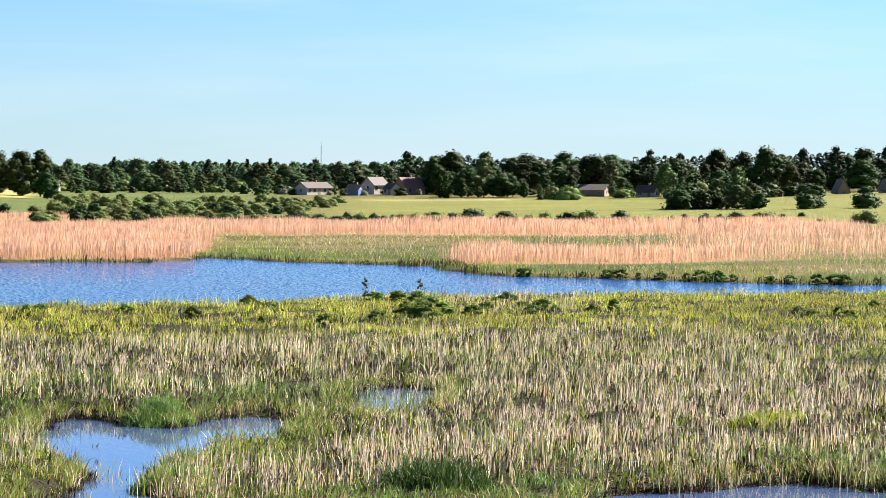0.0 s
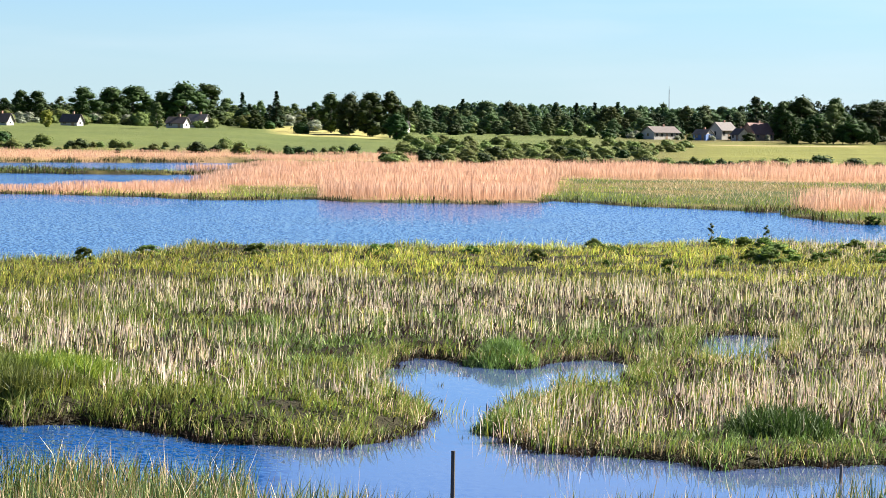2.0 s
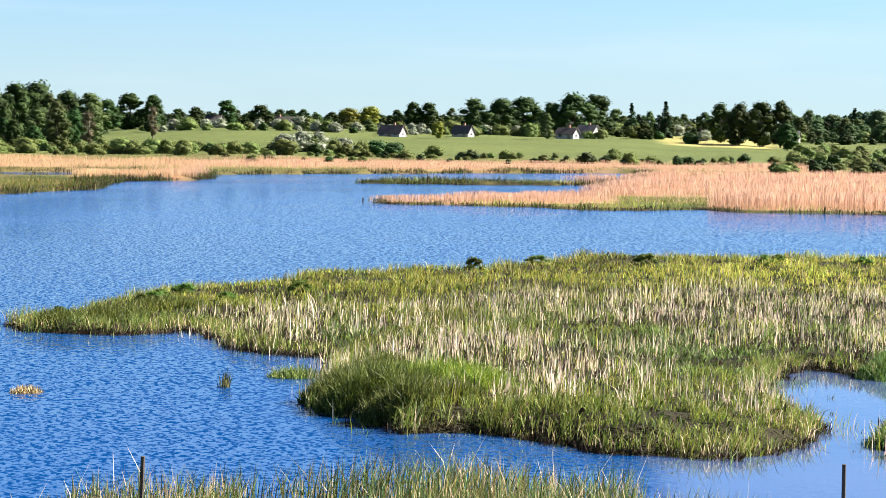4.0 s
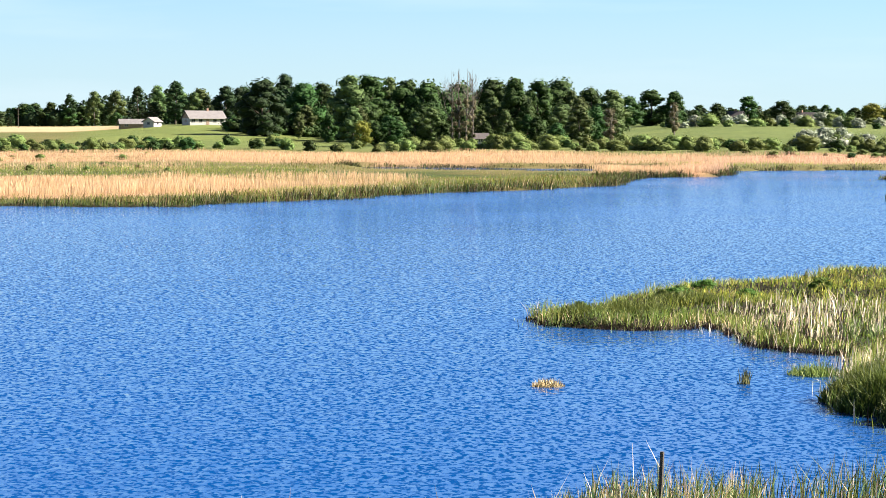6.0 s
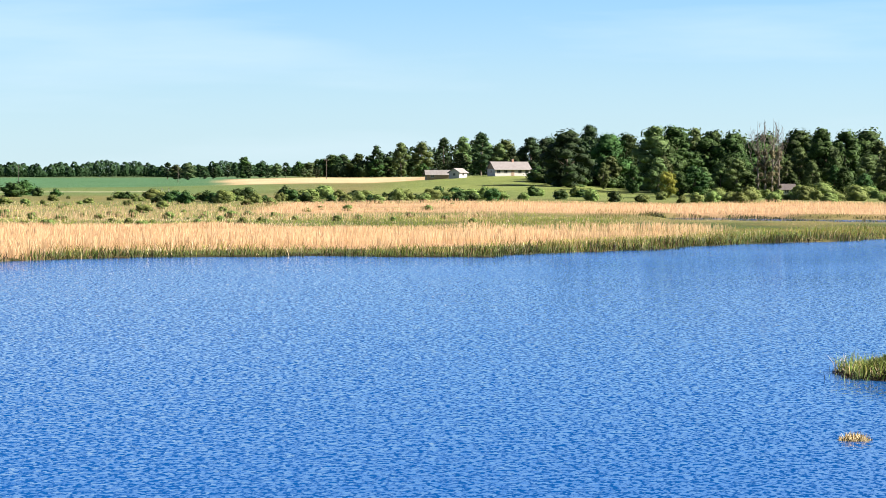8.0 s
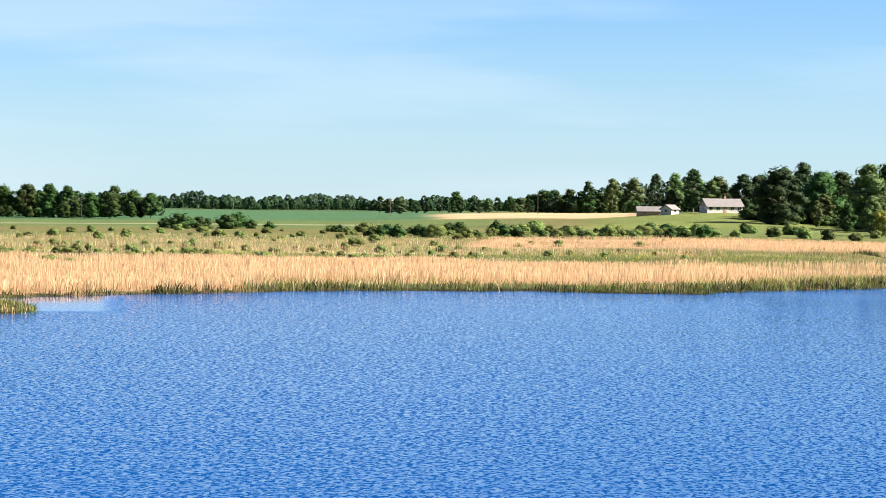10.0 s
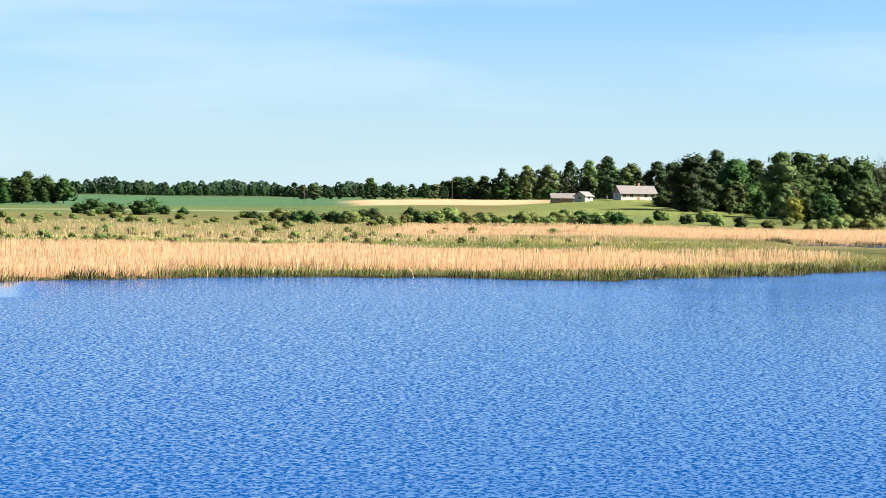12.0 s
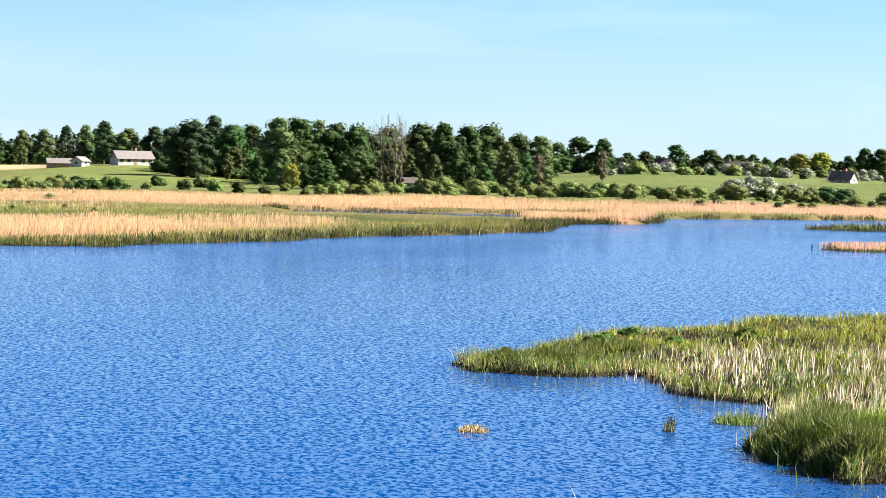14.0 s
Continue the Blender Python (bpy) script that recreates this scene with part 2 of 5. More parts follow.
def water_material():
    """Wind-rippled lake water, smoother in patches and in the sheltered pools."""
    k = Mat("lake_water", 0.06, 0.5)
    k.b.inputs["IOR"].default_value = 1.45
    at_ = k.node("Attribute")
    at_.attribute_name = "tint"
    rip = at_.outputs["Fac"]
    # calm pools: paler blue base puts extra sky reflection into the colour
    k.color(k.ramp(rip, (0.02, (0.055, 0.09, 0.21)), (0.3, (0.001, 0.046, 0.185))))
    k.put(k.b.inputs["Roughness"], k.math("ADD", k.math("MULTIPLY", rip, 0.05), 0.02))

    def wave(sx, sy, turn, detail, warp):
        """The slope of one train of wind waves, about zero."""
        mp = k.node("Mapping", Vector=k.node("TexCoord").outputs["Object"])
        mp.vector_type = "TEXTURE"
        mp.inputs["Rotation"].default_value = (0, 0, radians(turn))
        mp.inputs["Scale"].default_value = (1 / sx, 1 / sy, 1)
        nd = k.node("TexNoise", Vector=mp.outputs[0], Scale=1.0, Detail=detail, Roughness=0.55, Distortion=warp)
        return k.math("SUBTRACT", nd.outputs["Fac"], 0.5)
    chop, ripple, swell = wave(4.2, 2.4, 38, 1.0, 0.3), wave(8.0, 4.6, 24, 1.0, 0.2), wave(1.1, 0.5, 30, 1.0, 0.4)
    gust = k.ramp(k.noise(0.045, 3, 0.55), (0.34, (0.62, 0.62, 0.62)), (0.66, (1.1, 1.1, 1.1)))
    slope = k.math("ADD", k.math("MULTIPLY", swell, SWELL), k.math("ADD", k.math("MULTIPLY", chop, CHOP), k.math("MULTIPLY", ripple, RIPPLE)))
    # the waves hide their backs: what shows of them are the fronts, which face the near bank
    front = k.math("MINIMUM", k.math("MAXIMUM", k.math("ADD", k.math("MULTIPLY", slope, k.math("MULTIPLY", gust, rip)), k.math("MULTIPLY", k.math("MINIMUM", k.math("MULTIPLY", rip, 4.0), 1.0), k.math("ADD", k.math("MULTIPLY", k.math("SUBTRACT", 1.0, rip), 0.045), FRONT))), 0.0), 0.7)
    flat = k.node("VectorMath")
    flat.operation = "MULTIPLY"
    k.put(flat.inputs[0], k.node("TexCoord").outputs["Object"])
    flat.inputs[1].default_value = (-1.0, -1.0, 0.0)
    inward = k.node("VectorMath")
    inward.operation = "NORMALIZE"
    k.put(inward.inputs[0], flat.outputs[0])
    lean = k.node("VectorMath")
    lean.operation = "SCALE"
    k.put(lean.inputs[0], inward.outputs[0])
    k.put(lean.inputs["Scale"], front)
    side = k.math("MULTIPLY", k.math("MULTIPLY", wave(2.6, 2.2, 35, 1.0, 0.4), 0.2), rip)
    total = k.node("VectorMath")
    k.put(total.inputs[0], lean.outputs[0])
    k.put(total.inputs[1], k.node("CombineXYZ", X=side, Y=0.0, Z=1.0).outputs[0])
    unit = k.node("VectorMath")
    unit.operation = "NORMALIZE"
    k.put(unit.inputs[0], total.outputs[0])
    k.put(k.b.inputs["Normal"], unit.outputs[0])
    return k.m


SWELL, CHOP, RIPPLE, FRONT = 0.22, 1.4, 1.25, 0.025      # steepness of the wave trains, lean of their fronts
M_GROUND = ground_material()
M_WATER = water_material()

# ---------------------------------------------------------------- plan of the shores (heading, distance)
MARSH_FAR = [(-15, 192), (-9.6, 193), (-6.4, 183), (-2.7, 184), (1, 182), (3.3, 175), (7.2, 169), (10.4, 169), (12.9, 166),
             (15.4, 153), (18.9, 146), (20.1, 137), (22.2, 132), (24.3, 117), (25.5, 113)]
MARSH_NEAR = [(25.3, 108.6), (23.7, 107), (22.4, 107.6), (21.7, 110.7), (21.2, 103.3), (20.1, 97.7), (18.3, 96), (18.7, 85.3),
              (18.5, 80), (17.7, 74.7), (17, 72), (15.5, 72.9), (12.4, 68.4), (9.6, 67.5), (8.3, 70), (8.1, 74), (8.4, 78.6)]
MARSH_POOL = [(9.1, 82), (9.1, 87), (8.2, 93.5), (7.4, 91.8), (5.9, 89), (4.4, 94.5), (3.4, 93), (3.3, 85), (4.1, 83), (5, 80),
              (6, 76.7), (6.35, 73.7), (6.3, 69.7), (5.6, 67.4), (4.1, 66.6), (1.4, 64.5), (-1.8, 66), (-3.2, 66.5), (-3.8, 69.5),
              (-5.65, 71.2), (-8, 73.4), (-9.7, 71.5), (-15, 71)]
BANK = [(-15, 60), (-7, 61), (-4, 57), (0, 55.5), (3, 54), (6.6, 52), (9, 54), (11.4, 55), (12.4, 58), (15.5, 61), (16.8, 61),
        (17.3, 58.5), (20, 57), (22, 57), (22.7, 57.8), (24.3, 57.5), (25, 54.5), (28, 52), (40, 48), (60, 48)]
SHORE_EAST = [(-15, 186), (-11.2, 188), (-10.4, 207), (-9.7, 213), (-8.1, 213), (-5.2, 220), (-2.7, 227), (-1.4, 230), (-0.1, 244), (0.17, 264), (0.6, 257),
              (1.05, 261), (3.3, 270), (5.3, 287), (5.65, 281), (6.6, 272), (9.7, 274), (10.4, 283), (12.6, 276), (14.4, 287),
              (16, 292), (17.8, 298), (17.6, 307), (15.5, 318), (13.3, 330), (12.6, 360), (12.3, 400), (11.8, 470)]
SHORE_WEST = [(12, 525), (15.5, 510), (19.2, 490), (21.5, 477), (21.3, 455), (21.5, 425), (23.3, 413), (23.8, 359), (25.5, 339),
              (28.4, 310), (29.75, 290), (31.6, 280), (33.5, 263), (37.3, 266), (41.5, 260), (42.7, 255), (45.6, 245), (48, 236), (55, 218)]
POOL = [(2.2, 103), (1.2, 107), (0.15, 105), (0.3, 94.5), (1.4, 91.5), (2.2, 95)]
CREEK = [(23.2, 460), (26, 466), (29.6, 480), (29.6, 504), (26, 496), (23.2, 492)]
CREEK_WEST = [(34.6, 530), (37.2, 528), (37.2, 540), (34.6, 542)]
ISLET = [(12.3, 404), (15, 403), (17.5, 406), (17.85, 411), (17.4, 415), (15, 414), (12.3, 416)]
ISLET_WEST = [(47.75, 202), (49, 199), (56, 195), (56, 212), (48.5, 213)]


def inside(px, py, poly):
    x0, y0 = poly[:, 0], poly[:, 1]
    x1, y1 = np.roll(x0, -1), np.roll(y0, -1)
    res = np.zeros(px.shape, bool)
    for a, b, c, d in zip(x0, y0, x1, y1):
        cross = (b > py) != (d > py)
        res ^= cross & (px < (c - a) * (py - b) / ((d - b) if d != b else 1e-9) + a)
    return res


def seg_dist(px, py, poly, closed=True):
    best = np.full(px.shape, 1e9)
    q = np.roll(poly, -1, 0) if closed else poly[1:]
    for (a, b), (c, d) in zip(poly, q):
        dx, dy = c - a, d - b
        t = np.clip(((px - a) * dx + (py - b) * dy) / (dx * dx + dy * dy + 1e-9), 0, 1)
        best = np.minimum(best, (px - a - t * dx) ** 2 + (py - b - t * dy) ** 2)
    return np.sqrt(best)


LANDS = [xy(MARSH_FAR + MARSH_NEAR + MARSH_POOL), xy(SHORE_EAST + SHORE_WEST + [(55, 1500), (20, 1900), (-15, 1500)]), xy(ISLET), xy(ISLET_WEST)]
HOLES = [xy(POOL), xy(CREEK), xy(CREEK_WEST)]
BANK_A, BANK_R = np.array(BANK, float).T


def shore(x, y):
    """Metres from the nearest waterline, positive on land."""
    az, r = polar(x, y)
    az = np.clip(az, -14.9, 54.9)
    x, y = -r * np.sin(np.radians(az)), r * np.cos(np.radians(az))
    wob = (vnoise(x, y, 3.0, 3) - 0.5) * np.clip(r / 90, 0.8, 4) + (vnoise(x, y, 0.9, 4) - 0.5) * 0.7
    sd = np.interp(az, BANK_A, BANK_R) - r
    for poly in LANDS:
        d = seg_dist(x, y, poly)
        sd = np.maximum(sd, np.where(inside(x, y, poly), d, -d))
    for poly in HOLES:
        d = seg_dist(x, y, poly)
        sd = np.minimum(sd, np.where(inside(x, y, poly), -d, d))
    return np.where(r > 1300, 60.0, sd + wob)


RELIEF_R = [480, 650, 800, 950, 1200, 1600, 4500]
RELIEF = {  # heights of the land by heading, at those distances
    -12: (0.6, 2, 4, 5.3, 7, 8, 10), -4: (0.6, 1.5, 2.3, 4.5, 6.5, 8, 10), 2: (0.6, 1.3, 2.2, 4, 5.5, 7, 9),
    8: (0.6, 1.3, 2.6, 4.3, 6, 7, 9), 10.2: (0.6, 1.6, 3.5, 7, 8.5, 9, 9), 13: (0.5, 2.5, 5.4, 7, 8.5, 9, 9),
    16.6: (0.5, 2.5, 6, 9.5, 11, 9, 9), 21: (0.5, 3.2, 7.4, 10, 10.5, 9, 9), 25.4: (0.5, 3, 4.5, 6, 7, 7, 9),
    29.3: (0.5, 2.6, 4.5, 6, 7, 7, 9), 32.9: (0.5, 3.2, 7.8, 8, 7, 6.5, 9), 36.2: (0.5, 2.5, 5, 6.3, 6.8, 6.3, 9),
    42: (0.5, 2.2, 3.4, 4.2, 4.9, 5.3, 9), 51: (0.5, 2, 2.8, 3.2, 4.5, 5.3, 9)}


def land_height(az, r):
    """The height of dry land above the lake."""
    az, r = np.asarray(az, float), np.asarray(r, float)
    keys = np.array(sorted(RELIEF), float)
    rows = np.array([[0.12, 0.2, *RELIEF[k]] for k in sorted(RELIEF)])
    rr = np.array([0, 300, *RELIEF_R], float)
    a = np.clip(az, keys[0], keys[-1])
    i = np.clip(np.searchsorted(keys, a) - 1, 0, len(keys) - 2)
    u = (a - keys[i]) / (keys[i + 1] - keys[i])
    u = u * u * (3 - 2 * u)
    cols = np.stack([np.interp(r, rr, row) for row in rows])
    flat = cols.reshape(len(rows), -1)
    n = np.arange(flat.shape[1])
    i, u = np.broadcast_to(i, r.shape).ravel(), np.broadcast_to(u, r.shape).ravel()
    z = (flat[i, n] * (1 - u) + flat[i + 1, n] * u).reshape(r.shape)
    return z + 6.6 * np.clip(1 - r / 38, 0, 1) + 0.1 * step(r, 300, 400) - 0.32 * step(az, 22, 23) * step(az, 31, 30) * step(r, 330, 400) * step(r, 482, 470)


def ground_z(x, y, sd=None):
    az, r = polar(x, y)
    sd = shore(x, y) if sd is None else sd
    hummock = (0.5 * vnoise(x, y, 3.4, 6) ** 1.5 + 0.14 * vnoise(x, y, 1.2, 7)) * step(sd, 0.2, 1.2) * step(r, 62, 66) * step(r, 200, 196)
    hummock = hummock * (1 - step(az, -0.6, 0) * step(az, 3.0, 2.4) * step(r, 76, 82) * step(r, 112, 107))     # flat round the small pool
    return np.where(sd > 0, land_height(az, r) * step(sd, 0, 0.8) + hummock + 0.01, -np.clip(-sd * 0.35, 0.02, 1.5))


def rest_z(az, r):
    p = at(az, r)
    return float(ground_z(np.array([p.x]), np.array([p.y]))[0])


# ---------------------------------------------------------------- ground and lake
def field_tint(x, y, sd):
    az, r = polar(x, y)
    az = az + (vnoise(x, y, 60, 11) - 0.5) * 0.5
    rr = r * (1 + 0.05 * (vnoise(x, y, 80, 12) - 0.5))
    c = np.empty((len(x), 3))
    c[:] = (0.022, 0.020, 0.008)                                    # wet peat under the marsh

    def paint(mask, col):
        m = np.clip(mask, 0, 1)[:, None]
        c[:] = c * (1 - m) + np.array(col) * m
    paint(step(r, 196, 204) * step(sd, 0.6, 2.0), (0.05, 0.068, 0.017))        # sedge mats beyond the lake
    paint(step(r, 196, 204) * step(sd, 0.6, 2.0) * step(vnoise(x, y, 13, 13), 0.45, 0.7), (0.12, 0.10, 0.035))
    far = (r > 200) & (r < 600)
    reed = np.zeros(len(x))
    reed[far] = reed_share(az[far], r[far], sd[far], x[far], y[far])
    paint(step(rr, 440, 470), (0.13, 0.115, 0.045))                 # rough meadow
    east = step(az, 4, 1)
    paint(east * step(rr, 435, 460) * step(rr, 880, 800), (0.165, 0.175, 0.045))
    paint(step(az, 2, 5) * step(az, 37, 33) * step(rr, 560, 640), (0.105, 0.135, 0.042))
    paint(step(az, 33, 37) * step(rr, 400, 450) * step(rr, 660, 560), (0.095, 0.108, 0.036))
    paint(step(az, 36, 39) * step(rr, 640, 720), (0.085, 0.12, 0.04))
    paint(step(az, 32, 34) * step(r, 366, 372) * step(r, 432, 424), (0.07, 0.075, 0.025))      # low olive sward behind the reeds
    paint(step(az, 37.5, 39.5) * step(rr, 840, 860), (0.05, 0.115, 0.055))        # young crop
    paint(step(az, 33.6, 34.6) * step(az, 39.4, 38.6) * step(rr, 830, 860) * step(rr, 1090, 1060), (0.44, 0.31, 0.20))
    paint(step(az, 8.8, 9.2) * step(az, 11.6, 11.2) * step(rr, 800, 815) * step(rr, 930, 900), (0.36, 0.33, 0.13))
    paint(step(az, 33, 33.6) * step(az, 38, 36.5) * step(rr, 1060, 1090), (0.22, 0.25, 0.07))
    paint(step(az, -1.6, -1.3) * step(az, 1.8, 1.4) * step(r, 806, 809) * step(r, 822, 819), (0.36, 0.30, 0.17))
    paint(step(az, -5.2, -5.6) * step(rr, 845, 855) * step(rr, 900, 880), (0.19, 0.23, 0.055))
    paint(step(az, 29.8, 31) * step(az, 36.5, 35) * step(rr, 660, 700) * step(rr, 860, 840), (0.135, 0.165, 0.048))
    paint(step(rr, 1500, 1600), (0.05, 0.08, 0.03))
    paint(step(az, 40.2, 40.6) * step(r, 742, 745) * step(r, 753, 750), (0.50, 0.46, 0.38))   # gravel road
    paint(reed * step(sd, 1.0, 3.0), (0.34, 0.215, 0.135))                   # dry litter under the reeds
    paint(step(r, 60, 40) * 0.9, (0.10, 0.14, 0.035))
    return c


def build_ground():
    az = np.r_[np.arange(-16, 56.01, 0.3), np.arange(60, 344, 4.0)]
    r = np.r_[np.arange(2, 48, 4), np.geomspace(48, 300, 130), np.geomspace(300, 1000, 70)[1:], np.geomspace(1000, 4700, 24)[1:]]
    A, R = np.meshgrid(az, r)
    x, y = (-R * np.sin(np.radians(A))).ravel(), (R * np.cos(np.radians(A))).ravel()
    sd = shore(x, y)
    z = ground_z(x, y, sd) + (vnoise(x, y, 2.5, 5) - 0.5) * 0.06 * (sd > 1)
    v = np.c_[x, y, z]
    na, nr = len(az), len(r)
    i, j = np.meshgrid(np.arange(nr - 1), np.arange(na), indexing="ij")
    a, b = (i * na + j).ravel(), (i * na + (j + 1) % na).ravel()
    t = np.r_[np.c_[a, b, b + na], np.c_[a, b + na, a + na]]
    v = np.r_[v, [[0, 0, 7.0]]]
    hub = np.c_[np.arange(na), np.full(na, len(v) - 1), (np.arange(na) + 1) % na][:, [0, 1, 2]]
    tint = np.r_[field_tint(x, y, sd), [[0.1, 0.14, 0.035]]]
    me = tri_mesh("ground", v, np.r_[t[:, ::-1], hub[:, ::-1]], M_GROUND, tint, True)
    tagged(new("ground", me), "marshy meadow and farmland rising gently to the horizon", "ground", kind="structure")


def build_water():
    az = np.arange(-30, 70.1, 0.5)
    r = np.geomspace(44, 640, 110)
    A, R = np.meshgrid(az, r)
    x, y = (-R * np.sin(np.radians(A))).ravel(), (R * np.cos(np.radians(A))).ravel()
    a_, r_ = polar(x, y)
    calm = np.maximum(step(a_, 14.0, 10.5) * step(r_, 118, 108), step(r_, 330, 400) * step(a_, 24, 21) * step(a_, 18, 12) * 0.8)
    calm = np.maximum(calm, step(a_, 45.2, 46.4) * step(r_, 197, 206) * 0.95)
    lee = step(shore(x, y), -34, -4) * step(r_, 200, 230) * step(a_, 5, 9) * 0.4        # sheltered strip under the far reeds
    lee = np.maximum(lee, step(shore(x, y), -5, -0.5) * step(r_, 135, 120) * step(r_, 64, 68) * 0.75)
    rip = 1 - np.maximum(np.maximum(0.985 * calm, lee), 0.6 * step(r_, 95, 270))         # the waves are lower towards the far shore
    rip = np.maximum(rip, step(a_, 22.6, 23.2) * step(r_, 440, 450) * 0.9)                 # the creek lies open to the wind
    na, nr = len(az), len(r)
    i, j = np.meshgrid(np.arange(nr - 1), np.arange(na - 1), indexing="ij")
    a = (i * na + j).ravel()
    t = np.r_[np.c_[a, a + na + 1, a + 1], np.c_[a, a + na, a + na + 1]]
    me = tri_mesh("lake", np.c_[x, y, 0 * x], t[:, ::-1], M_WATER, np.c_[rip, rip, rip], True)
    tagged(new("water", me), "blue wind-rippled lake with calm pools between the reeds", "lake", kind="structure")




# ---------------------------------------------------------------- marsh plants
def scatter(a0, a1, r0, r1, density):
    """Places spread evenly over a stretch of the plan."""
    n = int(radians(a1 - a0) * (r1 * r1 - r0 * r0) / 2 * density)
    a, r = RNG.uniform(a0, a1, n), np.sqrt(RNG.uniform(r0 * r0, r1 * r1, n))
    return -r * np.sin(np.radians(a)), r * np.cos(np.radians(a))


def blades(name, x, y, z, h, w, lean, col, mat, plume=None, swing=0.9):
    """Upright leaves or stalks, each bent a little; with a plume, the head has its own colour."""
    n = len(x)
    th, ld = RNG.normal(radians(238), swing, n), RNG.normal(0.6, 1.6, n)   # most leaves turn their faces to the light
    dx, dy = np.cos(th) * w / 2, np.sin(th) * w / 2
    lx, ly = np.cos(ld) * lean * h, np.sin(ld) * lean * h
    if plume is None:
        prof = [(0.0, 0.8, 0.0), (0.55, 1.0, 0.35)]
    else:
        prof = [(0.0, 0.7, 0.0), (0.74, 1.9, 0.6)]
    ring = []
    for f, wf, lf in prof:
        for s in (-1, 1):
            ring.append(np.stack([x + s * dx * wf + lx * lf, y + s * dy * wf + ly * lf, z + h * f], -1))
    ring.append(np.stack([x + lx, y + ly, z + h * np.sqrt(np.maximum(1 - lean ** 2, 0.3))], -1))
    k = len(ring)
    v = np.stack(ring, 1).reshape(-1, 3)
    base = (np.arange(n) * k)[:, None]
    tr = []
    for q in range(0, k - 3, 2):
        tr += [(q, q + 1, q + 3), (q, q + 3, q + 2)]
    tr.append((k - 3, k - 2, k - 1))
    t = (base[:, None] + np.array(tr)[None]).reshape(-1, 3)
    c = np.repeat(col[:, None], k, 1)
    if plume is not None:
        c[:, 2:] = plume[:, None]
    return tri_mesh(name, v, t, mat, c.reshape(-1, 3))


def tones(n, a, b, spread=0.12):
    u = RNG.random((n, 1))
    return (np.array(a) * (1 - u) + np.array(b) * u) * (1 + RNG.normal(0, spread, (n, 1))).clip(0.5, 1.6)


LIME, GREEN, BLUEGREEN, OLIVE = (0.48, 0.47, 0.05), (0.14, 0.25, 0.035), (0.17, 0.27, 0.10), (0.28, 0.27, 0.07)
STRAW, PALE = (0.60, 0.43, 0.22), (0.84, 0.68, 0.48)
REED_A, REED_B, REED_HEAD = (0.43, 0.265, 0.165), (0.56, 0.385, 0.27), (0.68, 0.47, 0.37)


def marsh_mix(x, y):
    """Share of green sedge against last year's straw."""
    az, r = polar(x, y)
    n1, n2 = vnoise(x, y, 16, 21), vnoise(x, y, 5, 22)
    lim = 126 - 14 * step(az, 11, 17)
    g = 0.27 + 0.14 * step(az, 8, 13) + 0.95 * step(r, lim, lim + 22) + 0.9 * step(az, 21.3, 23) + 0.45 * step(r, 90, 72)  + (n1 - 0.5) * 1.1 + (n2 - 0.5) * 0.7
    g = g - 0.75 * step(az, 18.4, 19.2) * step(az, 22.7, 22.0) * step(r, 117, 106)      # dry stand at the neck of the point
    return np.clip(g, 0.08, 0.97)


